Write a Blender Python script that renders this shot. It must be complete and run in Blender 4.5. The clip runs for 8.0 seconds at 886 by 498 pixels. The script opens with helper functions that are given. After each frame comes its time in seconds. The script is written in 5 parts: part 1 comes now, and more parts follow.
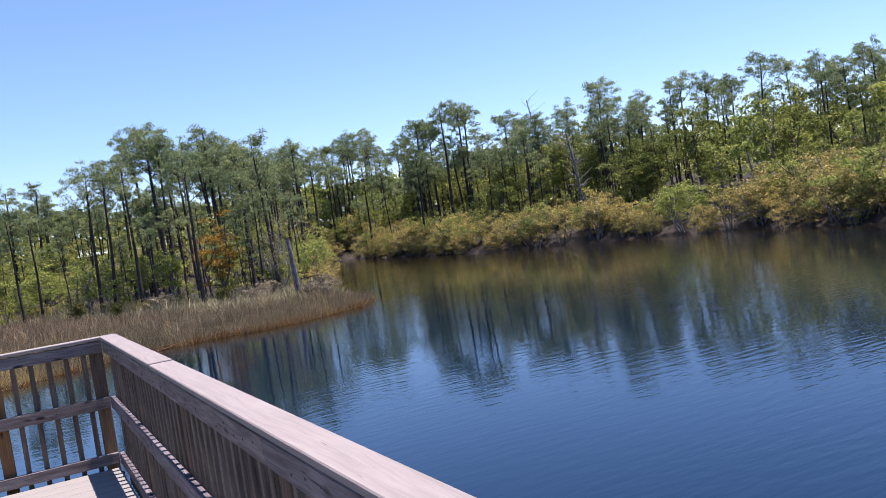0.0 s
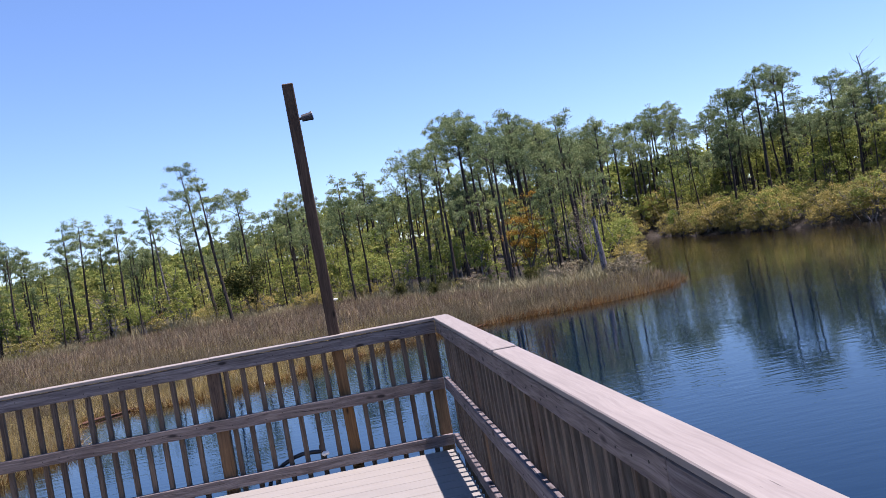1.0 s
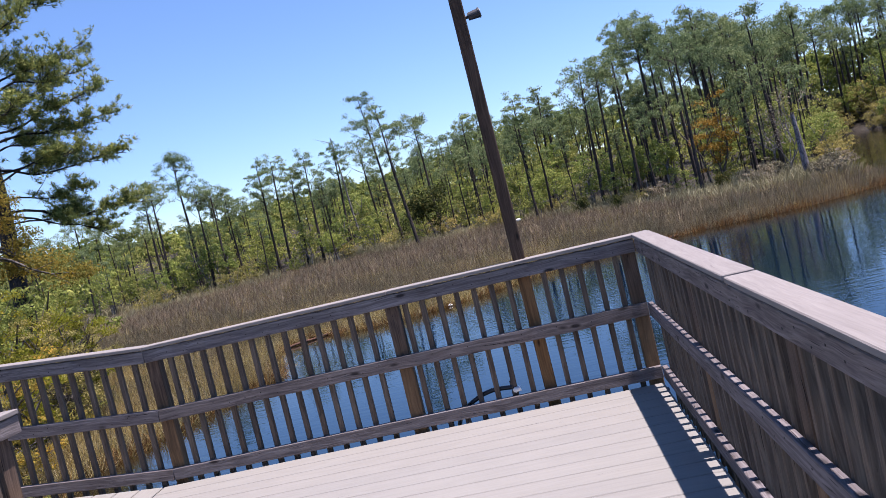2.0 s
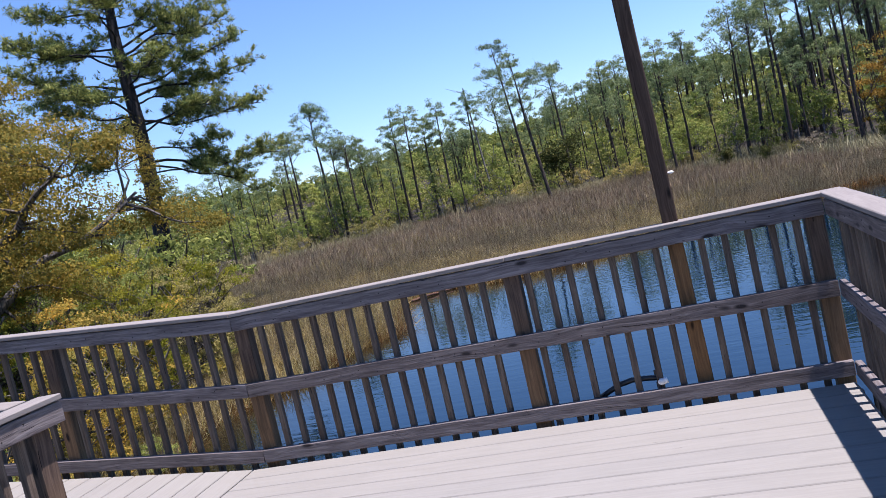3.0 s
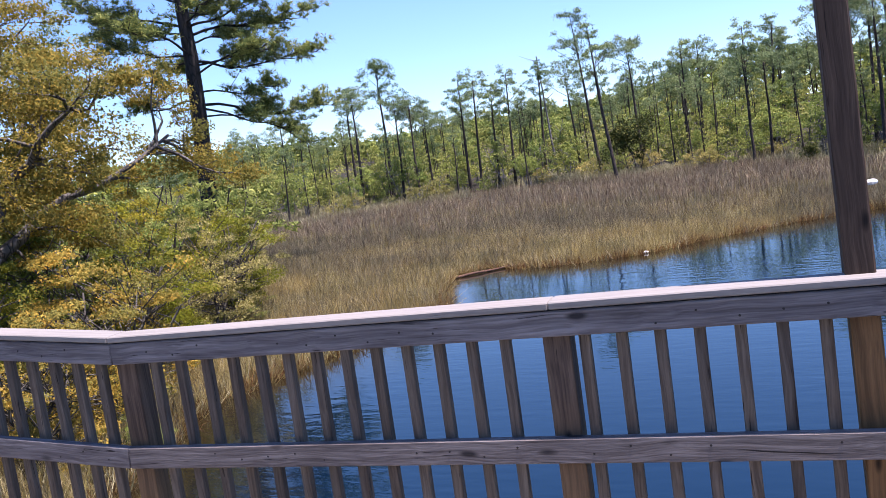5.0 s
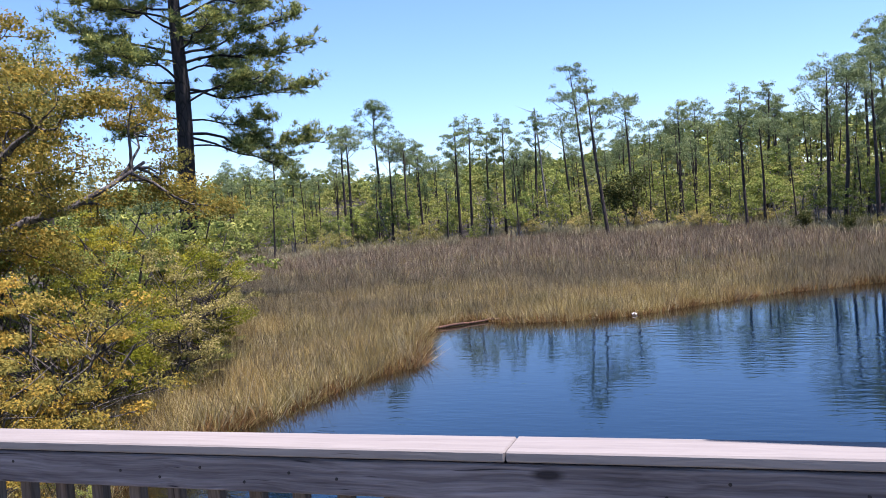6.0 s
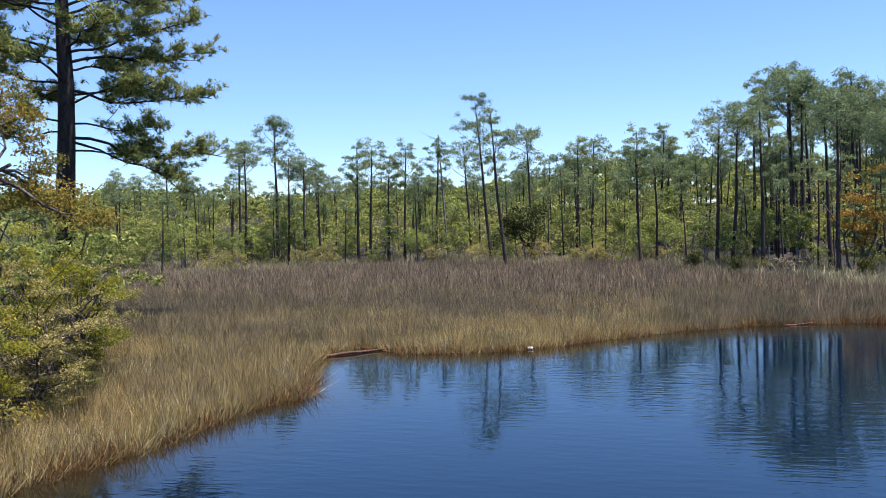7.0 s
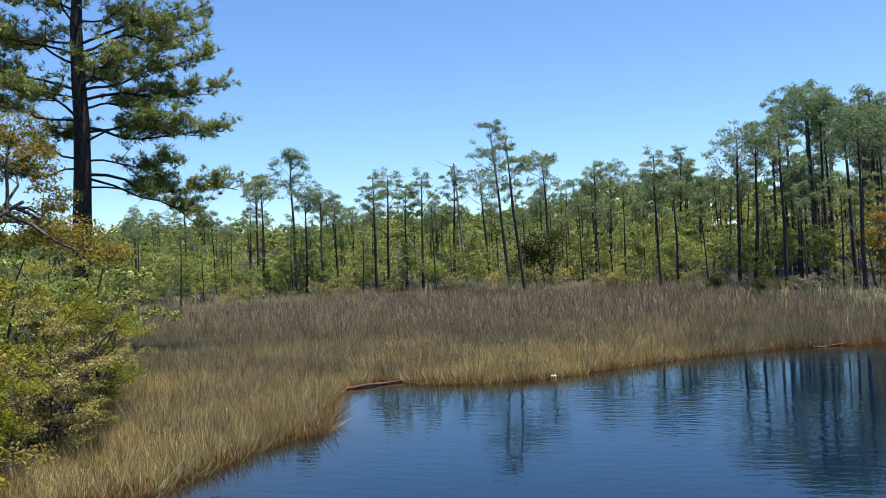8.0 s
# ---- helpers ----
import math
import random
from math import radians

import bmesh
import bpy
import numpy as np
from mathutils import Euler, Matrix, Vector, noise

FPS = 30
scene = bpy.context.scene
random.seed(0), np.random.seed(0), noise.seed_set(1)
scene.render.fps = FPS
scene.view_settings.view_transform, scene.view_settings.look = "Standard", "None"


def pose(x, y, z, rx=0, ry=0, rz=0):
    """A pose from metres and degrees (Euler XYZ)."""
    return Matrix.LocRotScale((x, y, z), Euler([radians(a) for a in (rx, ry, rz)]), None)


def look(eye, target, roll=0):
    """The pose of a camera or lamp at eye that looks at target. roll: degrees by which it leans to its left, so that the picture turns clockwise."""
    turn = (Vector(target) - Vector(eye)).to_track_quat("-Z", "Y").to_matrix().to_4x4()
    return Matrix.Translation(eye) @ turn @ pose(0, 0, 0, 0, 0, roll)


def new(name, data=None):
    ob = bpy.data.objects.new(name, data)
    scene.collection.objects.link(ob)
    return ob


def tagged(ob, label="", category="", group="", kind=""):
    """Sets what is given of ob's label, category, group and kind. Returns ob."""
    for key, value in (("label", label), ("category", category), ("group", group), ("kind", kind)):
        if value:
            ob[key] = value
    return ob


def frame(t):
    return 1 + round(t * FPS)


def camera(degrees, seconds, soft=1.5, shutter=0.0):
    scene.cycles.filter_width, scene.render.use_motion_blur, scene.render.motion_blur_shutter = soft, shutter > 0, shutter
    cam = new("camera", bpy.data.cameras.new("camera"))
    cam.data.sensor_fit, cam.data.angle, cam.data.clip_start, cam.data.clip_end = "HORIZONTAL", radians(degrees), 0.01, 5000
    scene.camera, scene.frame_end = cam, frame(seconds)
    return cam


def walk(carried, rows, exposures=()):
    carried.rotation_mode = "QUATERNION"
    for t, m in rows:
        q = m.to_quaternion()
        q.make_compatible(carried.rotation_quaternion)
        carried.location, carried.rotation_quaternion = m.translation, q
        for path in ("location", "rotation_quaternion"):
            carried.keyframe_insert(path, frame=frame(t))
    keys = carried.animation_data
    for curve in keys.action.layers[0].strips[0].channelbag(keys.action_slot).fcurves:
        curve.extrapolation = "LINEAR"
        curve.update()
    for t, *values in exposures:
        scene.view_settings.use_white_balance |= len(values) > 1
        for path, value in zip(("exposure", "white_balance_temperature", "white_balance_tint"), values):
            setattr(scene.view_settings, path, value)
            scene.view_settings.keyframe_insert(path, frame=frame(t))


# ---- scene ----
cam = camera(55.7, 8.0, soft=0.75)
PATH = [
    (0, (-0.582, -7.345, 1.589), (0.336, -5.570, 1.522), -8.6),
    (0.2, (-0.657, -7.165, 1.620), (0.198, -5.357, 1.579), -10.4),
    (0.5, (-0.741, -7.027, 1.593), (-0.040, -5.155, 1.532), -9.7),
    (0.7, (-0.754, -6.923, 1.609), (-0.158, -5.014, 1.576), -9.2),
    (1, (-0.651, -6.751, 1.602), (-0.409, -4.766, 1.602), -9.9),
    (1.2, (-0.627, -6.730, 1.643), (-0.557, -4.731, 1.652), -11.6),
    (1.5, (-0.603, -6.506, 1.603), (-0.723, -4.510, 1.566), -11.4),
    (1.8, (-0.671, -6.255, 1.602), (-0.922, -4.271, 1.560), -12.4),
    (2, (-0.667, -5.968, 1.593), (-0.884, -3.983, 1.487), -13.5),
    (2.2, (-0.679, -5.797, 1.595), (-0.934, -3.817, 1.479), -14.6),
    (3.3, (-0.828, -4.587, 1.570), (-1.423, -2.688, 1.373), -12.7),
    (3.5, (-0.873, -4.365, 1.578), (-1.468, -2.469, 1.354), -13.5),
    (3.8, (-0.896, -3.993, 1.568), (-1.561, -2.111, 1.439), -12.9),
    (4, (-0.946, -3.762, 1.553), (-1.610, -1.886, 1.354), -14.2),
    (4.3, (-0.999, -3.442, 1.572), (-1.708, -1.582, 1.379), -12.2),
    (4.5, (-1.048, -3.238, 1.560), (-1.716, -1.366, 1.341), -9.7),
    (4.7, (-1.091, -3.085, 1.586), (-1.751, -1.211, 1.356), -9.0),
    (5.8, (-1.236, -1.980, 1.598), (-1.956, -0.115, 1.541), -4.8),
    (6, (-1.282, -1.841, 1.639), (-1.930, 0.049, 1.542), -4.4),
    (6.2, (-1.294, -1.686, 1.686), (-1.898, 0.217, 1.569), -3.5),
    (6.5, (-1.357, -1.399, 1.653), (-1.906, 0.523, 1.583), -1.5),
    (6.8, (-1.445, -1.116, 1.669), (-1.887, 0.834, 1.598), -1.5),
    (7, (-1.497, -0.951, 1.678), (-1.910, 1.006, 1.626), -1.5),
    (7.3, (-1.530, -0.797, 1.644), (-1.864, 1.175, 1.653), -1.8),
    (7.5, (-1.544, -0.720, 1.627), (-1.856, 1.256, 1.621), -2.9),
    (7.8, (-1.569, -0.624, 1.636), (-1.911, 1.346, 1.651), -2.8),
    (8, (-1.593, -0.553, 1.649), (-2.045, 1.395, 1.667), -2.9),
]
walk(cam, [(t, look(eye, target, roll)) for t, eye, target, roll in PATH],
     exposures=[(0.0, 1.23, 6420, 29), (1.5, 1.10, 6340, 27), (3.5, 1.08, 6070, 23), (4.0, 1.19, 6070, 24), (4.5, 1.46, 6170, 28), (4.7, 1.48, 6170, 28), (5.8, 1.40, 6170, 27), (6.5, 1.25, 6130, 22), (7.0, 1.19, 6160, 22), (7.6, 1.17, 6220, 16), (8.0, 1.03, 6220, 12)])

# ---- world, sun, exposure ----
SUN_TO = Vector((0.235, -0.02, 1.0)).normalized()
world = bpy.data.worlds.new("world")
scene.world = world
world.use_nodes = True
wn = world.node_tree
sky = wn.nodes.new("ShaderNodeTexSky")
sky.sky_type = "NISHITA"
sky.sun_disc = False
sky.sun_elevation = math.asin(SUN_TO.z)
sky.sun_rotation = math.atan2(SUN_TO.x, SUN_TO.y)
sky.air_density, sky.dust_density, sky.ozone_density = 1.0, 0.0, 5.5
tint = wn.nodes.new("ShaderNodeMix")
tint.data_type, tint.blend_type = "RGBA", "MULTIPLY"
tint.inputs[0].default_value, tint.inputs[7].default_value = 1.0, (0.86, 0.985, 1.07, 1)
wn.links.new(sky.outputs[0], tint.inputs[6])
wn.links.new(tint.outputs[2], wn.nodes["Background"].inputs[0])
wn.nodes["Background"].inputs[1].default_value = 0.082
sun_data = bpy.data.lights.new("sun", "SUN")
sun_data.energy, sun_data.angle, sun_data.color = 5.0, radians(0.53), (1.0, 0.95, 0.87)
sun = new("sun", sun_data)
sun.matrix_basis = look(SUN_TO * 200, (0, 0, 0))

WATER_Z = -2.3


# ---- materials ----
def material(name):
    m = bpy.data.materials.new(name)
    m.use_nodes = True
    t = m.node_tree
    return m, t, t.nodes["Principled BSDF"]


def node(t, kind, **values):
    n = t.nodes.new(kind)
    for key, value in values.items():
        n.inputs[key].default_value = value
    return n


def ramp(t, fac, stops):
    n = t.nodes.new("ShaderNodeValToRGB")
    e = n.color_ramp.elements
    e[0].position, e[0].color = stops[0][0], (*stops[0][1], 1)
    e[1].position, e[1].color = stops[-1][0], (*stops[-1][1], 1)
    for p, c in stops[1:-1]:
        s = e.new(p)
        s.color = (*c, 1)
    t.links.new(fac, n.inputs[0])
    return n.outputs[0]


def mixed(t, fac, a, b, blend="MIX"):
    n = t.nodes.new("ShaderNodeMix")
    n.data_type, n.blend_type = "RGBA", blend
    for sock, value in ((n.inputs[0], fac), (n.inputs[6], a), (n.inputs[7], b)):
        if isinstance(value, (int, float)):
            sock.default_value = value
        elif isinstance(value, tuple):
            sock.default_value = (*value, 1)
        else:
            t.links.new(value, sock)
    return n.outputs[2]


def bump(t, shader, height, strength, distance):
    b = node(t, "ShaderNodeBump", Strength=strength, Distance=distance)
    t.links.new(height, b.inputs["Height"])
    t.links.new(b.outputs[0], shader.inputs["Normal"])


def wood(name, dark, mid, pale, rough=0.8, knots=True, crack=0.5, vary=1.0, checks=0.70, vivid=None):
    """Weathered timber, its grain along the piece's own x axis."""
    m, t, p = material(name)
    co = t.nodes.new("ShaderNodeTexCoord")
    info = t.nodes.new("ShaderNodeObjectInfo")
    shift = node(t, "ShaderNodeVectorMath")
    shift.operation = "MULTIPLY_ADD"
    t.links.new(info.outputs["Random"], shift.inputs[0])
    shift.inputs[1].default_value = (37.0, 11.0, 5.0)
    t.links.new(co.outputs["Object"], shift.inputs[2])
    warp = node(t, "ShaderNodeTexNoise", Scale=2.3, Detail=2.0)
    t.links.new(shift.outputs[0], warp.inputs["Vector"])
    bent = node(t, "ShaderNodeVectorMath")
    bent.operation = "MULTIPLY_ADD"
    t.links.new(warp.outputs["Color"], bent.inputs[0])
    bent.inputs[1].default_value = (0.02, 0.06, 0.06)
    t.links.new(shift.outputs[0], bent.inputs[2])
    stretch = node(t, "ShaderNodeMapping")
    stretch.inputs["Scale"].default_value = (1.9, 52.0, 52.0)
    t.links.new(bent.outputs[0], stretch.inputs["Vector"])
    grain = node(t, "ShaderNodeTexNoise", Scale=1.0, Detail=5.0, Roughness=0.62)
    t.links.new(stretch.outputs[0], grain.inputs["Vector"])
    fine_map = node(t, "ShaderNodeMapping")
    fine_map.inputs["Scale"].default_value = (5.0, 150.0, 150.0)
    t.links.new(bent.outputs[0], fine_map.inputs["Vector"])
    fine = node(t, "ShaderNodeTexNoise", Scale=1.0, Detail=3.0)
    t.links.new(fine_map.outputs[0], fine.inputs["Vector"])
    col = ramp(t, grain.outputs[0], [(0.34, dark), (0.5, mid), (0.66, pale)])
    col = mixed(t, 0.4, col, ramp(t, fine.outputs[0], [(0.3, dark), (0.7, pale)]))
    check_map = node(t, "ShaderNodeMapping")
    check_map.inputs["Scale"].default_value = (2.4, 130.0, 130.0)
    t.links.new(bent.outputs[0], check_map.inputs["Vector"])
    check = node(t, "ShaderNodeTexNoise", Scale=1.0, Detail=1.0)
    t.links.new(check_map.outputs[0], check.inputs["Vector"])
    col = mixed(t, ramp(t, check.outputs[0], [(checks, (0, 0, 0)), (checks + 0.05, (1, 1, 1))]), col, tuple(c * (0.3 if knots else 0.5) for c in dark))
    blotch = node(t, "ShaderNodeTexNoise", Scale=3.1, Detail=3.0)
    t.links.new(shift.outputs[0], blotch.inputs["Vector"])
    col = mixed(t, 0.5 * vary, col, ramp(t, blotch.outputs[0], [(0.3, (0.5, 0.5, 0.51)), (0.7, (1.0, 1.0, 1.0))]), "MULTIPLY")
    tone = ramp(t, info.outputs["Random"], [(0.0, (0.80, 0.79, 0.80)), (0.5, (1.0, 0.98, 0.96)), (1.0, (0.92, 0.86, 0.80))])
    col = mixed(t, vary, col, tone, "MULTIPLY")
    if vivid:
        # a more orange tone past a point along the piece
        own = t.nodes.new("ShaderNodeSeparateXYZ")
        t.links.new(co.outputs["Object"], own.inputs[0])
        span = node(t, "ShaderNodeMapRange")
        for i, value in enumerate((vivid[0], vivid[1], 0.0, 0.85)):
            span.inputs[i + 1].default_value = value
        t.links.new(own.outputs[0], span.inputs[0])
        col = mixed(t, span.outputs[0], col, ramp(t, grain.outputs[0], [(0.35, tuple(c * 0.45 for c in vivid[2])), (0.65, vivid[2])]))
    if knots:
        kmap = node(t, "ShaderNodeMapping")
        kmap.inputs["Scale"].default_value = (3.2, 9.0, 9.0)
        t.links.new(bent.outputs[0], kmap.inputs["Vector"])
        vor = node(t, "ShaderNodeTexVoronoi", Scale=1.0, Randomness=1.0)
        t.links.new(kmap.outputs[0], vor.inputs["Vector"])
        spot = ramp(t, vor.outputs["Distance"], [(0.08, (1, 1, 1)), (0.16, (0, 0, 0))])
        col = mixed(t, spot, col, tuple(c * 0.35 for c in dark))
    t.links.new(col, p.inputs["Base Color"])
    p.inputs["Roughness"].default_value = rough
    p.inputs["Specular IOR Level"].default_value = 0.25
    both = node(t, "ShaderNodeMath")
    t.links.new(grain.outputs[0], both.inputs[0])
    t.links.new(fine.outputs[0], both.inputs[1])
    bump(t, p, both.outputs[0], crack, 0.003)
    return m


def foliage(name, stops, glow=0.35, rough=0.75, second=None):
    """Leaves that let some light through; each leaf takes its own tone."""
    m, t, p = material(name)
    geo = t.nodes.new("ShaderNodeNewGeometry")
    info = t.nodes.new("ShaderNodeObjectInfo")
    col = ramp(t, geo.outputs["Random Per Island"], stops)
    if second:
        # sprays of another tone through the crown
        spray = node(t, "ShaderNodeTexNoise", Scale=0.8, Detail=3.0)
        t.links.new(geo.outputs["Position"], spray.inputs["Vector"])
        col = mixed(t, ramp(t, spray.outputs[0], [(0.46, (0, 0, 0)), (0.62, (0.8, 0.8, 0.8))]), col, second)
    patch = node(t, "ShaderNodeTexNoise", Scale=0.55, Detail=2.0)
    t.links.new(geo.outputs["Position"], patch.inputs["Vector"])
    col = mixed(t, 0.7, col, ramp(t, patch.outputs[0], [(0.3, (0.62, 0.68, 0.6)), (0.7, (1.25, 1.18, 1.0))]), "MULTIPLY")
    col = mixed(t, 0.8, col, ramp(t, info.outputs["Random"], [(0.0, (0.58, 0.66, 0.62)), (0.5, (0.94, 0.94, 0.95)), (1.0, (1.16, 1.1, 0.98))]), "MULTIPLY")
    t.links.new(col, p.inputs["Base Color"])
    p.inputs["Roughness"].default_value = rough
    p.inputs["Specular IOR Level"].default_value = 0.08
    thin = t.nodes.new("ShaderNodeBsdfTranslucent")
    t.links.new(col, thin.inputs[0])
    blend = node(t, "ShaderNodeMixShader", Fac=glow * 0.7)
    t.links.new(p.outputs[0], blend.inputs[1])
    t.links.new(thin.outputs[0], blend.inputs[2])
    t.links.new(blend.outputs[0], t.nodes["Material Output"].inputs[0])
    return m


def bark(name, dark, pale, scale=6.0):
    m, t, p = material(name)
    co = t.nodes.new("ShaderNodeTexCoord")
    stretch = node(t, "ShaderNodeMapping")
    stretch.inputs["Scale"].default_value = (1.0, 1.0, 0.3)
    t.links.new(co.outputs["Object"], stretch.inputs["Vector"])
    vor = node(t, "ShaderNodeTexVoronoi", Scale=scale)
    vor.feature = "DISTANCE_TO_EDGE"
    t.links.new(stretch.outputs[0], vor.inputs["Vector"])
    n = node(t, "ShaderNodeTexNoise", Scale=scale * 0.7, Detail=5.0)
    t.links.new(stretch.outputs[0], n.inputs["Vector"])
    col = ramp(t, n.outputs[0], [(0.3, dark), (0.7, pale)])
    col = mixed(t, ramp(t, vor.outputs["Distance"], [(0.0, (1, 1, 1)), (0.12, (0, 0, 0))]), col, tuple(c * 0.4 for c in dark))
    t.links.new(col, p.inputs["Base Color"])
    p.inputs["Roughness"].default_value = 0.9
    bump(t, p, vor.outputs["Distance"], 0.8, 0.03)
    return m


def plain(name, colour, rough=0.5, metal=0.0, vary=0.15):
    m, t, p = material(name)
    co = t.nodes.new("ShaderNodeTexCoord")
    n = node(t, "ShaderNodeTexNoise", Scale=30.0, Detail=4.0)
    t.links.new(co.outputs["Object"], n.inputs["Vector"])
    lo, hi = tuple(c * (1 - vary) for c in colour), tuple(min(1, c * (1 + vary)) for c in colour)
    t.links.new(ramp(t, n.outputs[0], [(0.3, lo), (0.7, hi)]), p.inputs["Base Color"])
    p.inputs["Roughness"].default_value, p.inputs["Metallic"].default_value = rough, metal
    return m


RAIL_WOOD = wood("rail_wood", (0.072, 0.059, 0.059), (0.156, 0.135, 0.134), (0.297, 0.267, 0.263), crack=0.9)
CAP_WOOD = wood("cap_wood", (0.170, 0.153, 0.142), (0.208, 0.188, 0.175), (0.234, 0.215, 0.198), crack=0.3, knots=False, vary=0.25, checks=0.755)
BAL_WOOD = wood("baluster_wood", (0.061, 0.043, 0.033), (0.129, 0.099, 0.075), (0.216, 0.172, 0.133), knots=False)
LAMP_WOOD = wood("lamp_post_wood", (0.031, 0.019, 0.014), (0.067, 0.044, 0.032), (0.116, 0.080, 0.058), vivid=(-1.05, -0.85, (0.272, 0.143, 0.058)))
POST_WOOD = wood("post_wood", (0.044, 0.029, 0.023), (0.102, 0.068, 0.049), (0.180, 0.126, 0.090), vivid=(-1.75, -1.35, (0.245, 0.143, 0.070)))
DECK_WOOD = wood("deck_board", (0.195, 0.187, 0.170), (0.214, 0.206, 0.187), (0.229, 0.220, 0.201), rough=0.75, knots=False, crack=0.2, vary=0.2, checks=0.78)
PINE_BARK = bark("pine_bark", (0.022, 0.016, 0.014), (0.074, 0.053, 0.044))
OLD_BARK = bark("old_pine_bark", (0.012, 0.010, 0.010), (0.037, 0.030, 0.028))
RED_BARK = bark("wet_log_bark", (0.052, 0.022, 0.013), (0.163, 0.074, 0.041), 12.0)
OAK_BARK = bark("oak_bark", (0.044, 0.037, 0.031), (0.148, 0.130, 0.111), 9.0)
SNAG_BARK = bark("weathered_snag", (0.095, 0.085, 0.090), (0.252, 0.226, 0.240), 8.0)
GREY_BARK = bark("grey_bark", (0.118, 0.111, 0.107), (0.266, 0.252, 0.244), 8.0)
NEEDLES = foliage("pine_needles", [(0.0, (0.077, 0.117, 0.061)), (0.55, (0.171, 0.225, 0.113)), (1.0, (0.304, 0.360, 0.188))], 0.5)
NEEDLES_NEAR = foliage("pine_needles_near", [(0.0, (0.091, 0.131, 0.057)), (0.5, (0.217, 0.255, 0.085)), (0.8, (0.388, 0.391, 0.114)), (1.0, (0.524, 0.498, 0.171))], 0.5)
LEAF_LIGHT = foliage("spring_leaves", [(0.0, (0.133, 0.187, 0.050)), (0.6, (0.260, 0.311, 0.086)), (1.0, (0.388, 0.407, 0.141))], 0.55)
LEAF_OLIVE = foliage("olive_leaves", [(0.0, (0.184, 0.167, 0.056)), (0.6, (0.345, 0.302, 0.109)), (1.0, (0.507, 0.420, 0.193))], 0.5)
LEAF_GOLD = foliage("golden_oak_leaves", [(0.0, (0.211, 0.172, 0.037)), (0.4, (0.303, 0.236, 0.052)), (0.75, (0.422, 0.270, 0.048)), (1.0, (0.495, 0.326, 0.079))], 0.6, second=(0.205, 0.201, 0.063))
LEAF_NEAR = foliage("near_bush_leaves", [(0.0, (0.132, 0.138, 0.021)), (0.5, (0.254, 0.238, 0.035)), (0.85, (0.352, 0.298, 0.041)), (1.0, (0.413, 0.307, 0.073))], 0.6, second=(0.299, 0.298, 0.027))
LEAF_DARK = foliage("dark_leaves", [(0.0, (0.106, 0.136, 0.039)), (0.6, (0.205, 0.239, 0.065)), (1.0, (0.344, 0.362, 0.109))], 0.45)
LEAF_UNDER = foliage("undergrowth_leaves", [(0.0, (0.117, 0.140, 0.043)), (0.6, (0.238, 0.258, 0.073)), (1.0, (0.377, 0.368, 0.135))], 0.5)
LEAF_DEEP = foliage("evergreen_leaves", [(0.0, (0.029, 0.043, 0.015)), (0.7, (0.076, 0.090, 0.029)), (1.0, (0.171, 0.152, 0.048))], 0.3)
LEAF_RUST = foliage("rust_leaves", [(0.0, (0.117, 0.074, 0.019)), (0.6, (0.305, 0.175, 0.034)), (1.0, (0.406, 0.264, 0.059))], 0.5)
TWIGS = foliage("bare_twigs", [(0.0, (0.12, 0.10, 0.07)), (0.5, (0.24, 0.205, 0.15)), (1.0, (0.38, 0.335, 0.26))], 0.3)
REED_GOLD = foliage("golden_reeds", [(0.0, (0.100, 0.067, 0.028)), (0.25, (0.214, 0.167, 0.068)), (0.5, (0.305, 0.267, 0.110)), (0.8, (0.443, 0.379, 0.213)), (1.0, (0.611, 0.551, 0.395))], 0.45, second=(0.272, 0.209, 0.094))
REED_GREY = foliage("purple_brown_rushes", [(0.0, (0.106, 0.071, 0.052)), (0.5, (0.251, 0.185, 0.130)), (1.0, (0.463, 0.382, 0.271))], 0.45)
REED_RUST = foliage("rusty_reed_base", [(0.0, (0.102, 0.046, 0.021)), (0.6, (0.249, 0.124, 0.053)), (1.0, (0.397, 0.240, 0.114))], 0.4)
GRASS_PALE = foliage("pale_dry_grass", [(0.0, (0.243, 0.213, 0.122)), (1.0, (0.426, 0.380, 0.258))], 0.35)
PALMETTO = foliage("palmetto_fronds", [(0.0, (0.068, 0.099, 0.023)), (0.6, (0.167, 0.167, 0.038)), (1.0, (0.304, 0.213, 0.046))], 0.35)
BLACK_PIPE = plain("black_hose", (0.012, 0.013, 0.016), 0.35)
WHITE_PVC = plain("white_plastic", (0.72, 0.72, 0.70), 0.4)
DARK_METAL = plain("dark_metal", (0.035, 0.037, 0.042), 0.5, 0.4)
LENS_GLASS = plain("lamp_lens", (0.25, 0.30, 0.36), 0.15)


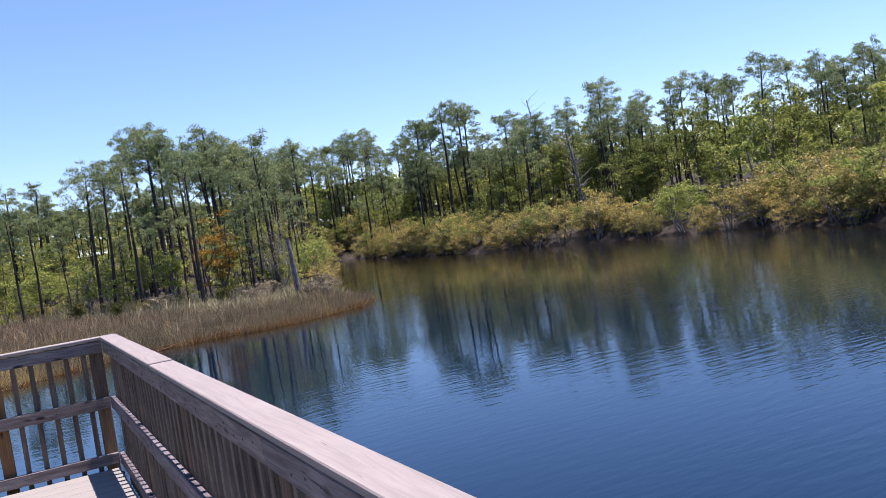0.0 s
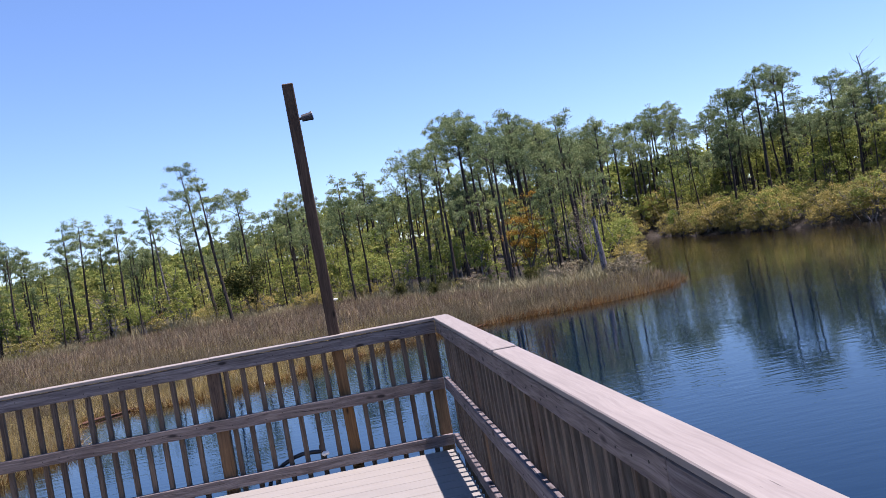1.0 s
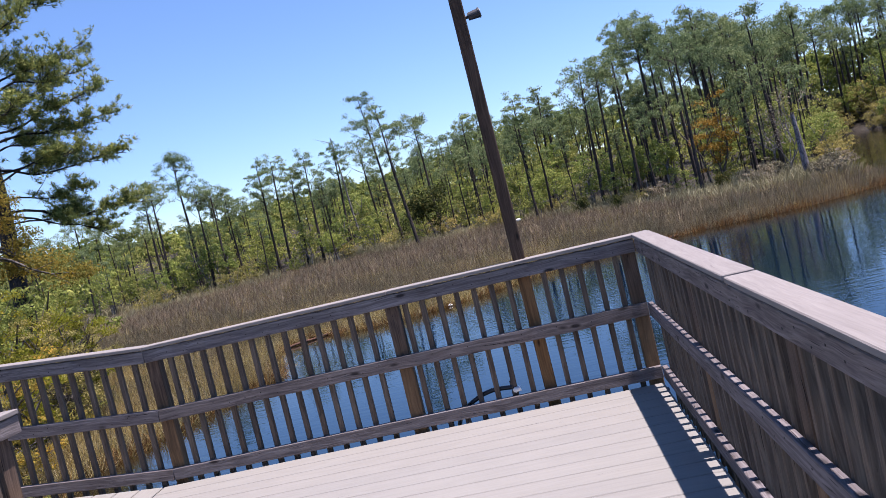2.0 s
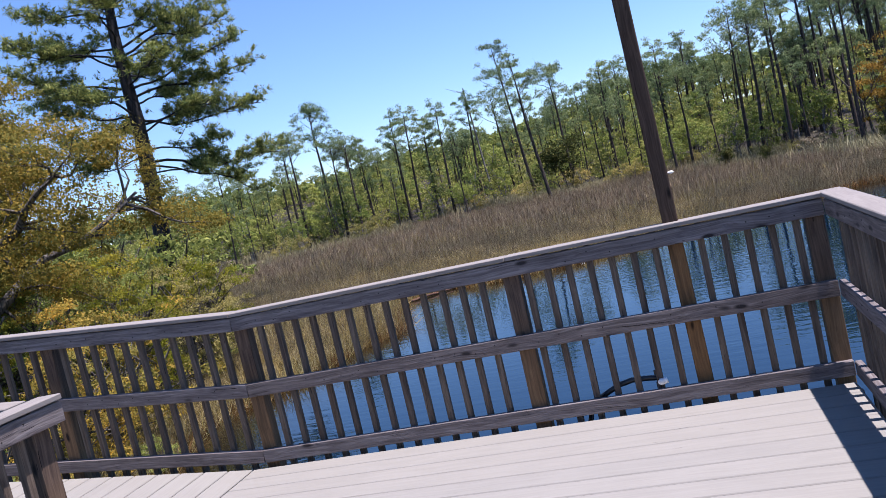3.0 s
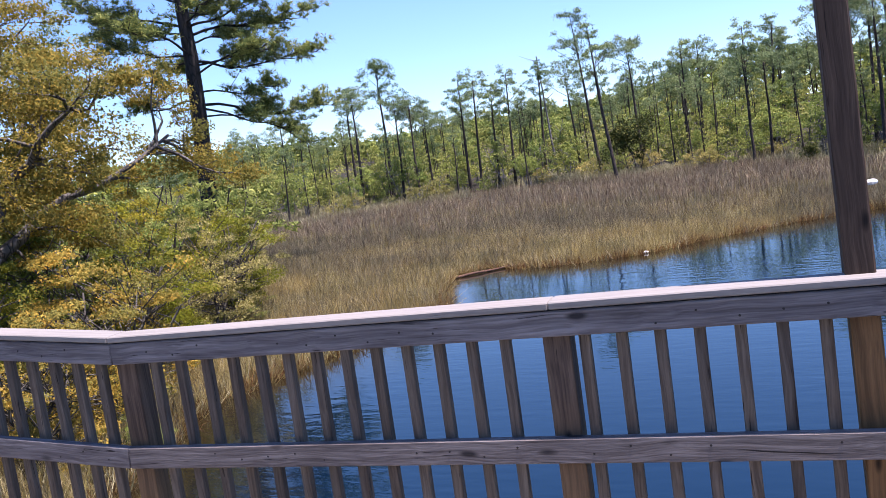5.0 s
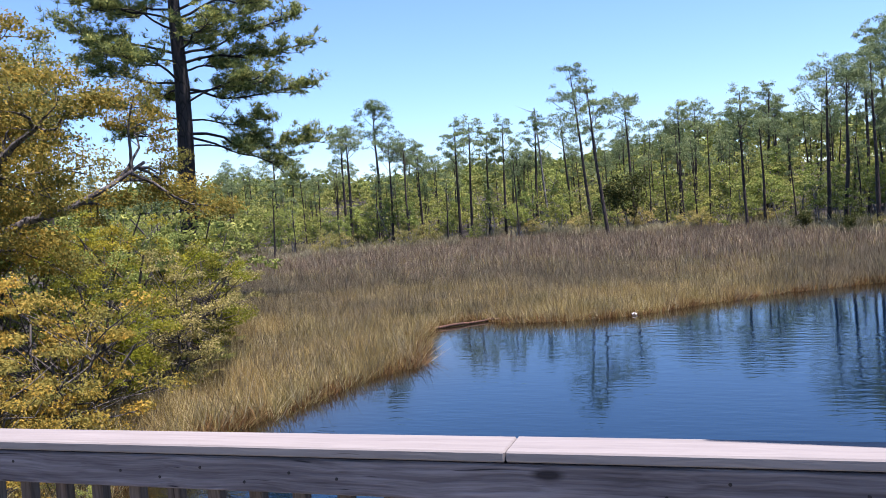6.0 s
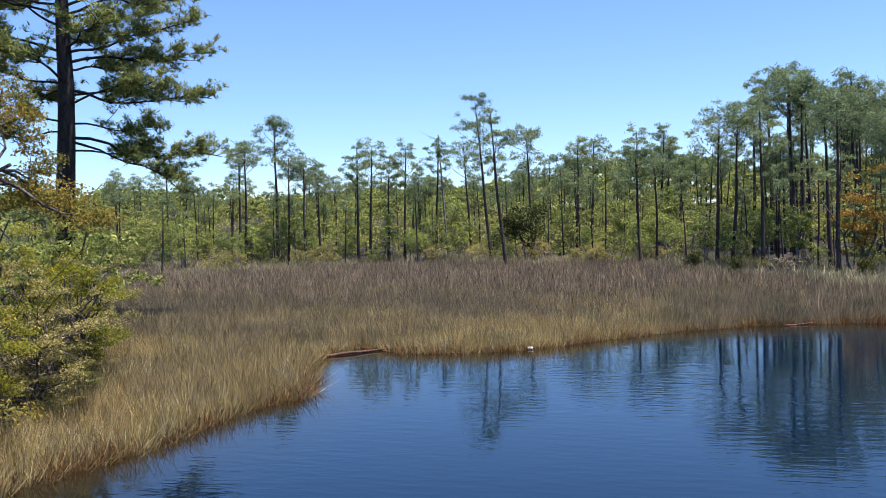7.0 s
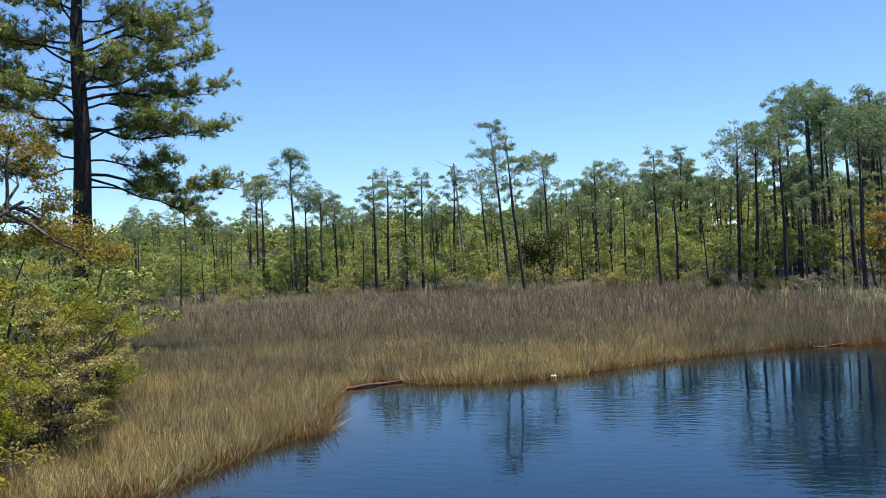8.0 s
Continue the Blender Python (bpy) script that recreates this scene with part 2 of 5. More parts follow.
def ground_material():
    m, t, p = material("marsh_soil")
    geo = t.nodes.new("ShaderNodeNewGeometry")
    n = node(t, "ShaderNodeTexNoise", Scale=0.35, Detail=8.0, Roughness=0.65)
    t.links.new(geo.outputs["Position"], n.inputs["Vector"])
    fine = node(t, "ShaderNodeTexNoise", Scale=6.0, Detail=6.0, Roughness=0.7)
    t.links.new(geo.outputs["Position"], fine.inputs["Vector"])
    col = ramp(t, n.outputs[0], [(0.3, (0.010, 0.007, 0.005)), (0.5, (0.019, 0.014, 0.009)), (0.7, (0.031, 0.025, 0.013))])
    col = mixed(t, 0.6, col, ramp(t, fine.outputs[0], [(0.3, (0.35, 0.33, 0.3)), (0.7, (1.3, 1.25, 1.1))]), "MULTIPLY")
    t.links.new(col, p.inputs["Base Color"])
    p.inputs["Roughness"].default_value = 0.95
    bump(t, p, fine.outputs[0], 0.8, 0.15)
    return m


def water_material():
    m, t, p = material("river_water")
    geo = t.nodes.new("ShaderNodeNewGeometry")
    # brown where this runs low: shore shallows, and the far creek's painted-in reflection
    deep = t.nodes.new("ShaderNodeAttribute")
    deep.attribute_name = "depth"
    t.links.new(ramp(t, deep.outputs["Fac"], [(0.0, (0.016, 0.010, 0.004)), (0.35, (0.006, 0.006, 0.005)), (1.0, (0.001, 0.0070, 0.0175))]), p.inputs["Base Color"])
    p.inputs["Roughness"].default_value = 0.03
    p.inputs["IOR"].default_value = 1.46
    p.inputs["Specular IOR Level"].default_value = 0.5
    p.inputs["Specular Tint"].default_value = (0.45, 0.9, 1.0, 1)
    long_map = node(t, "ShaderNodeMapping")
    long_map.inputs["Rotation"].default_value = (0, 0, radians(25))
    long_map.inputs["Scale"].default_value = (0.8, 2.6, 1.0)
    t.links.new(geo.outputs["Position"], long_map.inputs["Vector"])
    waves = node(t, "ShaderNodeTexNoise", Scale=1.7, Detail=3.0, Roughness=0.5)
    t.links.new(long_map.outputs[0], waves.inputs["Vector"])
    patch = node(t, "ShaderNodeTexNoise", Scale=0.09, Detail=2.0)
    t.links.new(geo.outputs["Position"], patch.inputs["Vector"])
    # the open creek is breezier than the sheltered cove by the deck
    place = t.nodes.new("ShaderNodeSeparateXYZ")
    t.links.new(geo.outputs["Position"], place.inputs[0])
    breeze = node(t, "ShaderNodeMapRange")
    for i, value in enumerate((4.0, 22.0, 0.0, 0.10)):
        breeze.inputs[i + 1].default_value = value
    t.links.new(place.outputs[0], breeze.inputs[0])
    gust = node(t, "ShaderNodeMath")
    t.links.new(patch.outputs[0], gust.inputs[0])
    t.links.new(breeze.outputs[0], gust.inputs[1])
    calm = ramp(t, gust.outputs[0], [(0.45, (0.26, 0.26, 0.26)), (0.70, (1, 1, 1))])
    height = node(t, "ShaderNodeMath")
    height.operation = "MULTIPLY"
    t.links.new(waves.outputs[0], height.inputs[0])
    t.links.new(calm, height.inputs[1])
    bump(t, p, height.outputs[0], 0.42, 0.035)
    return m


# ---- mesh helpers ----
def np_mesh(name, verts, faces, mat, smooth=False):
    """A mesh from arrays; faces is one array, or a list of arrays, of triangles or quads."""
    verts = np.asarray(verts, np.float32).reshape(-1, 3)
    groups = faces if isinstance(faces, list) else [faces]
    groups = [np.asarray(f, np.int32) for f in groups if len(f)]
    me = bpy.data.meshes.new(name)
    me.vertices.add(len(verts))
    me.vertices.foreach_set("co", verts.ravel())
    loops = np.concatenate([f.ravel() for f in groups])
    sizes = np.concatenate([np.full(len(f), f.shape[1], np.int32) for f in groups])
    starts = np.concatenate([[0], np.cumsum(sizes)[:-1]]).astype(np.int32)
    me.loops.add(len(loops))
    me.loops.foreach_set("vertex_index", loops)
    me.polygons.add(len(sizes))
    me.polygons.foreach_set("loop_start", starts)
    me.update(calc_edges=True)
    if smooth:
        me.polygons.foreach_set("use_smooth", np.ones(len(sizes), bool))
    me.materials.append(mat)
    return me


def part(name, mesh, parent, m=None, label=""):
    """One mesh object under a thing or a part; m is its pose within the parent."""
    ob = new(name, mesh)
    ob.parent = parent
    if m is not None:
        ob.matrix_basis = m
    return tagged(ob, label)


def bm_mesh(name, bm, mat, smooth=False):
    me = bpy.data.meshes.new(name)
    bm.to_mesh(me)
    bm.free()
    me.materials.append(mat)
    if smooth:
        me.polygons.foreach_set("use_smooth", np.ones(len(me.polygons), bool))
    return me


board_cache = {}


def board_mesh(length, depth, height, mat, edge=0.004):
    """A sawn board with eased edges, centred, its length along x."""
    key = (round(length, 3), round(depth, 4), round(height, 4), mat.name)
    if key not in board_cache:
        bm = bmesh.new()
        bmesh.ops.create_cube(bm, size=1.0, matrix=Matrix.Diagonal((length, depth, height, 1)))
        bmesh.ops.bevel(bm, geom=bm.edges[:], offset=edge, segments=1, affect="EDGES")
        board_cache[key] = bm_mesh("board", bm, mat)
    return board_cache[key]


class Soup:
    """Collects tubes and leaves into arrays for one mesh."""

    def __init__(self):
        self.v, self.quads, self.tris, self.n = [], [], [], 0

    def add(self, verts, quads=None, tris=None):
        verts = np.asarray(verts, float).reshape(-1, 3)
        if quads is not None and len(quads):
            self.quads.append(np.asarray(quads) + self.n)
        if tris is not None and len(tris):
            self.tris.append(np.asarray(tris) + self.n)
        self.v.append(verts)
        self.n += len(verts)

    def tube(self, points, radii, sides=6):
        points = np.asarray(points, float)
        k = len(points)
        way = np.gradient(points, axis=0)
        way /= np.linalg.norm(way, axis=1)[:, None] + 1e-9
        ref = np.where(np.abs(way[:, 2:3]) > 0.9, [[1.0, 0, 0]], [[0, 0, 1.0]])
        a = np.cross(way, ref)
        a /= np.linalg.norm(a, axis=1)[:, None] + 1e-9
        b = np.cross(way, a)
        ang = np.arange(sides) * 2 * np.pi / sides
        ring = (a[:, None] * np.cos(ang)[None, :, None] + b[:, None] * np.sin(ang)[None, :, None]) * np.asarray(radii)[:, None, None]
        verts = (points[:, None] + ring).reshape(-1, 3)
        i, j = np.meshgrid(np.arange(k - 1), np.arange(sides), indexing="ij")
        j2 = (j + 1) % sides
        quads = np.stack([i * sides + j, i * sides + j2, (i + 1) * sides + j2, (i + 1) * sides + j], -1).reshape(-1, 4)
        self.add(verts, quads)

    def leaves(self, centres, rng, length, width):
        """Small pointed leaves loosely facing up."""
        n = len(centres)
        d = rng.normal(size=(n, 3))
        d[:, 2] = d[:, 2] * 0.6
        d /= np.linalg.norm(d, axis=1)[:, None]
        r = rng.normal(size=(n, 3))
        r[:, 2] += 0.9
        s = np.cross(d, r)
        s /= np.linalg.norm(s, axis=1)[:, None] + 1e-9
        size = rng.uniform(0.6, 1.3, (n, 1))
        a = d * length * size
        b = s * width * size * 0.5
        v = np.stack([centres - b, centres + b, centres + a], 1)
        self.add(v.reshape(-1, 3), None, np.arange(n * 3).reshape(n, 3))

    def clumps(self, centres, ways, rng, blades, length, width, broad=True):
        """Round bunches of needles: thin triangles fanning out of each centre, broad at their outer or their inner end."""
        n = len(centres)
        d = rng.normal(size=(n, blades, 3))
        d /= np.linalg.norm(d, axis=2)[..., None]
        d = d + ways[:, None]
        d /= np.linalg.norm(d, axis=2)[..., None]
        s = np.cross(d, rng.normal(size=(n, blades, 3)))
        s /= np.linalg.norm(s, axis=2)[..., None] + 1e-9
        ln = length * rng.uniform(0.7, 1.15, (n, blades, 1)) * rng.uniform(0.75, 1.3, (n, 1, 1))
        c = np.repeat(centres[:, None], blades, 1)
        v = [c, c + d * ln + s * width, c + d * ln - s * width] if broad else [c - s * width, c + s * width, c + d * ln]
        self.add(np.stack(v, 2).reshape(-1, 3), None, np.arange(n * blades * 3).reshape(-1, 3))

    def tufts(self, centres, radii, outs, rng, per, leaf, width, flat=0.72):
        """Rounded bunches of small leaves that face out of their bunch and up."""
        n = len(centres)
        d = rng.normal(size=(n, per, 3))
        d /= np.linalg.norm(d, axis=2)[..., None]
        d[..., 2] = np.where(d[..., 2] < -0.25, -d[..., 2] * rng.uniform(-0.3, 1, (n, per)), d[..., 2])
        pos = np.asarray(centres)[:, None] + d * np.asarray(radii)[:, None, None] * rng.uniform(0.15, 1.0, (n, per, 1)) ** 0.5 * np.array([1, 1, flat])
        normal = d * 0.8 + np.asarray(outs)[:, None] * 0.3 + np.array([0, 0, 0.25]) + rng.normal(size=(n, per, 3)) * 0.75
        normal /= np.linalg.norm(normal, axis=2)[..., None]
        a = np.cross(normal, rng.normal(size=(n, per, 3)))
        a /= np.linalg.norm(a, axis=2)[..., None] + 1e-9
        b = np.cross(normal, a)
        size = rng.uniform(0.6, 1.35, (n, per, 1))
        v = np.stack([pos - b * width * size * 0.5, pos + b * width * size * 0.5, pos + a * leaf * size], 2)
        self.add(v.reshape(-1, 3), None, np.arange(n * per * 3).reshape(-1, 3))

    def mesh(self, name, mat, smooth=False):
        return np_mesh(name, np.concatenate(self.v), [np.concatenate(g) for g in (self.quads, self.tris) if g], mat, smooth)


# ---- ground and water ----
SHORE = np.array([
    (-3.0, -80.5), (-9.5, 1.9), (-9.5, 5.8), (-10.1, 7.5), (-11.0, 10.3), (-10.1, 13.0), (-9.8, 16.0), (-8.9, 17.9), (-9.6, 20.1),
    (-10.5, 22.0), (-10.7, 24.0), (-10.0, 25.9), (-8.1, 24.7), (-6.1, 24.9), (-4.3, 25.6), (-2.3, 27.8), (0.2, 30.0), (3.3, 31.9),
    (6.9, 32.7), (9.9, 32.2), (12.8, 33.0), (15.6, 34.6), (17.7, 37.8), (18.0, 40.3), (19.2, 45.2), (21.4, 54.0), (26.5, 68.9),
    (38.0, 103.4), (45.1, 125.1), (49.0, 123.6), (44.9, 99.3), (42.3, 70.3), (44.3, 58.8), (45.6, 46.2), (46.2, 34.3), (42.8, 22.7),
    (41.8, 9.0), (53.1, -76.1),], float)


def in_water(x, y):
    inside = np.zeros(x.shape, bool)
    for (x0, y0), (x1, y1) in zip(SHORE, np.roll(SHORE, -1, 0)):
        if y0 != y1:
            inside ^= ((y0 > y) != (y1 > y)) & (x < (x1 - x0) * (y - y0) / (y1 - y0) + x0)
    return inside


def shore_distance(x, y):
    best = np.full(x.shape, 1e9)
    for (x0, y0), (x1, y1) in zip(SHORE, np.roll(SHORE, -1, 0)):
        dx, dy = x1 - x0, y1 - y0
        k = np.clip(((x - x0) * dx + (y - y0) * dy) / (dx * dx + dy * dy), 0, 1)
        best = np.minimum(best, np.hypot(x - x0 - k * dx, y - y0 - k * dy))
    return best


def ripple(x, y, s, seed=0.0):
    """Smooth cheap unevenness, about -1 to 1."""
    return (np.sin(x * s + 1.3 * np.sin(y * s * 0.7 + seed)) + np.sin(y * s * 1.3 + 1.7 * np.sin(x * s * 0.6 + 2 + seed))) * 0.5


def tree_line(x):
    """How far back the marsh reaches before the woods begin."""
    return np.interp(x, [-61, -42, -24, -9.6, 0, 5.6, 10.9, 15, 21], [59, 65, 75, 75, 72, 60, 51, 47, 42]) + 1.5 * np.sin(x * 0.4) + np.sin(x * 1.1)


def ground_height(x, y):
    x, y = np.asarray(x, float), np.asarray(y, float)
    d = shore_distance(x, y)
    wet = in_water(x, y)
    far = (x > np.interp(y, [0, 38, 70, 100, 122], [20, 30, 35, 41.5, 47])) & (y < 124)
    land = WATER_Z - 0.10 + 0.20 * np.clip(d / 2.2, 0, 1) + 0.27 * np.clip(d / 25, 0, 1) + 0.04 * ripple(x, y, 0.9) * np.clip(d / 2, 0, 1)
    back = np.clip((d - 1) / 14, 0, 1)
    land = land + back * np.clip((y - tree_line(x)) / 40, 0, 1) * 1.8 + back * np.clip((np.hypot(x, y - 10) - 118) / 30, 0, 1) * 5.0 * np.clip((y - 20) / 30, 0, 1)
    land = land + np.where(x < -12, np.clip((-12 - x) / 12, 0, 1) * np.clip((32 - y) / 10, 0, 1) * 0.9, 0)
    hill = WATER_Z - 0.12 + np.clip(d / 1.5, 0, 1) * 0.3 + np.clip(d / 14, 0, 1) * 2.4 + np.clip(d / 60, 0, 1) * 3.0
    land = np.where(far, hill, land)
    return np.where(wet, WATER_Z - 0.15 - np.clip(d / 6, 0, 1) * 1.2, land)


gx = np.concatenate([[-900, -500, -300, -200, -150, -120, -100], np.arange(-85, -24, 4.0), np.arange(-24, 64, 1.0), np.arange(64, 112, 4.0), [130, 170, 250, 500, 900]])
gy = np.concatenate([[-900, -400, -200, -100, -50, -20], np.arange(-8, 60, 1.0), np.arange(60, 136, 1.5), np.arange(136, 181, 5.0), [200, 300, 600, 1200]])
GX, GY = np.meshgrid(gx, gy, indexing="ij")
gi, gj = np.meshgrid(np.arange(len(gx) - 1), np.arange(len(gy) - 1), indexing="ij")
gidx = gi * len(gy) + gj
ground = new("ground", np_mesh("ground", np.stack([GX, GY, ground_height(GX, GY)], -1).reshape(-1, 3),
             np.stack([gidx, gidx + len(gy), gidx + len(gy) + 1, gidx + 1], -1).reshape(-1, 4), ground_material(), True))
tagged(ground, "dark peaty marsh soil rising to low wooded banks", "ground", kind="structure")
wx = np.concatenate([[-60, -30], np.arange(-14, 22, 0.5), np.arange(22, 62, 1.5), [80, 150, 400]])
wy = np.concatenate([[-400, -80, -20, -8], np.arange(-2, 46, 0.5), np.arange(46, 130, 2.0), [160, 300]])
WX, WY = np.meshgrid(wx, wy, indexing="ij")
wi, wj = np.meshgrid(np.arange(len(wx) - 1), np.arange(len(wy) - 1), indexing="ij")
widx = wi * len(wy) + wj
water = new("water", np_mesh("water", np.stack([WX, WY, np.full(WX.shape, WATER_Z)], -1).reshape(-1, 3),
            np.stack([widx, widx + len(wy), widx + len(wy) + 1, widx + 1], -1).reshape(-1, 4), water_material()))
# shore shallows; lowered up the creek to put the woods' brown reflection into colour
depth = np.where(in_water(WX, WY), np.clip(shore_distance(WX, WY) / 3.2, 0, 1) * np.interp(WY, [24, 52], [1.0, 0.42]) * np.interp(WX, [10, 32], [1.0, 0.5]), 0.0)
water.data.attributes.new("depth", "FLOAT", "POINT").data.foreach_set("value", depth.astype(np.float32).ravel())
tagged(water, "calm deep blue tidal creek water with faint ripples", "water", kind="structure")


# ---- reeds of the marsh ----
def blades(rng, x, y, height, width, lean, name, mat, label, category="reeds", each=14, spread=0.10, simple=False):
    """Upright blades in loose clumps round the given spots; the outer ones lean out."""
    keep = len(x) // each
    cx, cy = x[:keep], y[:keep]
    ch = height * rng.uniform(0.7, 1.12, keep) * (1 + 0.14 * ripple(cx, cy, 1.7))
    clump_lean = rng.normal(0, lean * 0.6, (keep, 2))
    off = rng.normal(0, spread, (keep, each, 2))
    n = keep * each
    bx, by = (cx[:, None] + off[..., 0]).ravel(), (cy[:, None] + off[..., 1]).ravel()
    h = (ch[:, None] * rng.uniform(0.5, 1.15, (keep, each))).ravel()
    z = ground_height(bx, by) - 0.05
    z = np.where(in_water(bx, by), WATER_Z - 0.1, z)
    out = (off / spread * lean * 0.5 + clump_lean[:, None] + rng.normal(0, lean * 0.6, (keep, each, 2))).reshape(n, 2)
    a = rng.uniform(0, 2 * np.pi, n)
    w = width * rng.uniform(0.6, 1.3, n)
    base = np.stack([bx, by, z], -1)
    side = np.stack([np.cos(a) * w * 0.5, np.sin(a) * w * 0.5, np.zeros(n)], -1)
    mid = base + np.stack([out[:, 0] * h * 0.38, out[:, 1] * h * 0.38, h * 0.6], -1)
    tip = base + np.stack([out[:, 0] * h, out[:, 1] * h, h * (1 - 0.25 * np.minimum(1, (out ** 2).sum(1)))], -1)
    v = np.stack([base - side, base + side, mid + side * 0.8, mid - side * 0.8, tip], 1).reshape(-1, 3)
    k = np.arange(n)[:, None] * 5
    if simple:
        v = np.stack([base - side, base + side, tip], 1).reshape(-1, 3)
        me = np_mesh(name, v, np.arange(n * 3).reshape(n, 3), mat)
    else:
        me = np_mesh(name, v, [k + np.array([[0, 1, 2, 3]]), k + np.array([[3, 2, 4]])], mat)
    return tagged(new(name, me), label, category, kind="stuff")


def scatter(rng, n, x0, x1, y0, y1):
    x, y = rng.uniform(x0, x1, n), rng.uniform(y0, y1, n)
    ok = ~in_water(x, y)
    x, y = x[ok], y[ok]
    # the shrub bank on the near side stays clear of reeds
    ok = (x > -13.6 - np.clip(y - 16.5, 0, 60) * 1.05 + 0.6 * np.sin(y)) & (y < tree_line(x) + 1.0 - 5.5 * np.clip((x + 3) / 6, 0, 1)) & (x < 24)
    return x[ok], y[ok]


rng = np.random.default_rng(11)
x, y = scatter(rng, 1400000, -34, 24, 3, 47)
keep = rng.uniform(0, 1, len(x)) > np.clip((y - 35 - 2 * ripple(x, y, 0.4)) / 11, 0, 1)
x, y = x[keep], y[keep]
edge = shore_distance(x, y)
grey = np.clip((edge + 4.5 * ripple(x, y, 0.45) + 3.0 * ripple(x, y, 1.3, 3.0)) / 15, 0, 0.85) * np.clip((y - 8) / 16, 0, 1) + 0.2
grey += np.clip((x + 2) / 10, 0, 0.72)
gold = grey < rng.uniform(0, 1, len(x))
blades(rng, x[gold], y[gold], 0.68, 0.0175, 0.5, "marsh_reeds", REED_GOLD, "fine tan and straw reeds crowding the water's edge", simple=True)
blades(rng, x[~gold], y[~gold], 0.74, 0.0185, 0.38, "marsh_rushes", REED_GREY, "purple brown rushes in the middle of the marsh", simple=True)
x, y = scatter(rng, 300000, -62, 22, 33, 82)
keep = rng.uniform(0, 1, len(x)) < np.clip((y - 33 - 2 * ripple(x, y, 0.4)) / 10, 0, 1)
x, y = x[keep], y[keep]
pale = rng.uniform(0, 1, len(x)) < np.clip(0.5 - (y - 33) / 34 + 0.25 * ripple(x, y, 0.5), 0.08, 0.6)
blades(rng, x[pale], y[pale], 0.85, 0.045, 0.26, "far_reeds", REED_GOLD, "tan reeds scattered through the far marsh", spread=0.16, simple=True)
x, y = x[~pale], y[~pale]
blades(rng, x, y, 0.85, 0.055, 0.28, "far_rushes", REED_GREY, "purple brown rushes reaching to the wood's edge", spread=0.16, simple=True)
x, y = scatter(rng, 1100000, -14, 20, 3, 45)
near = shore_distance(x, y) < 0.35 + 0.25 * ripple(x, y, 2.0) + np.clip((x - 2) / 12, 0, 0.7)
blades(rng, x[near], y[near], 0.42, 0.02, 0.6, "rusty_reed_edge", REED_RUST, "rusty broken reed stubble along the waterline", each=6)
x = np.concatenate([rng.uniform(-62, 21, 34000), rng.uniform(1, 20, 22000)])
y = tree_line(x) + np.concatenate([rng.uniform(-7, 9, 34000), rng.uniform(-7, 4, 22000)])
ok = ~in_water(x, y) & (shore_distance(x, y) > 0.8) & (ripple(x, y, 0.33, 1.0) + np.clip(x / 20, 0, 0.6) > 0.0)
blades(rng, x[ok], y[ok], 1.05, 0.052, 0.4, "dry_grass", GRASS_PALE, "pale dry grass tussocks at the wood's edge", "grass", spread=0.2)


# ---- deck and railings ----
CAP_TOP, CAP_T = 1.07, 0.026


def frame_of(p0, u):
    """The pose whose x runs along u on the plan and whose y points left of it."""
    return Matrix.Translation((p0[0], p0[1], 0)) @ Matrix.Rotation(math.atan2(u[1], u[0]), 4, "Z")


nail_bm = bmesh.new()
bmesh.ops.create_cone(nail_bm, cap_ends=True, segments=8, radius1=0.0042, radius2=0.0042, depth=0.003, matrix=pose(0, 0, 0, 90, 0, 0))
NAIL = bm_mesh("nail", nail_bm, plain("rusted_nail", (0.02, 0.015, 0.013), 0.7, 0.2))


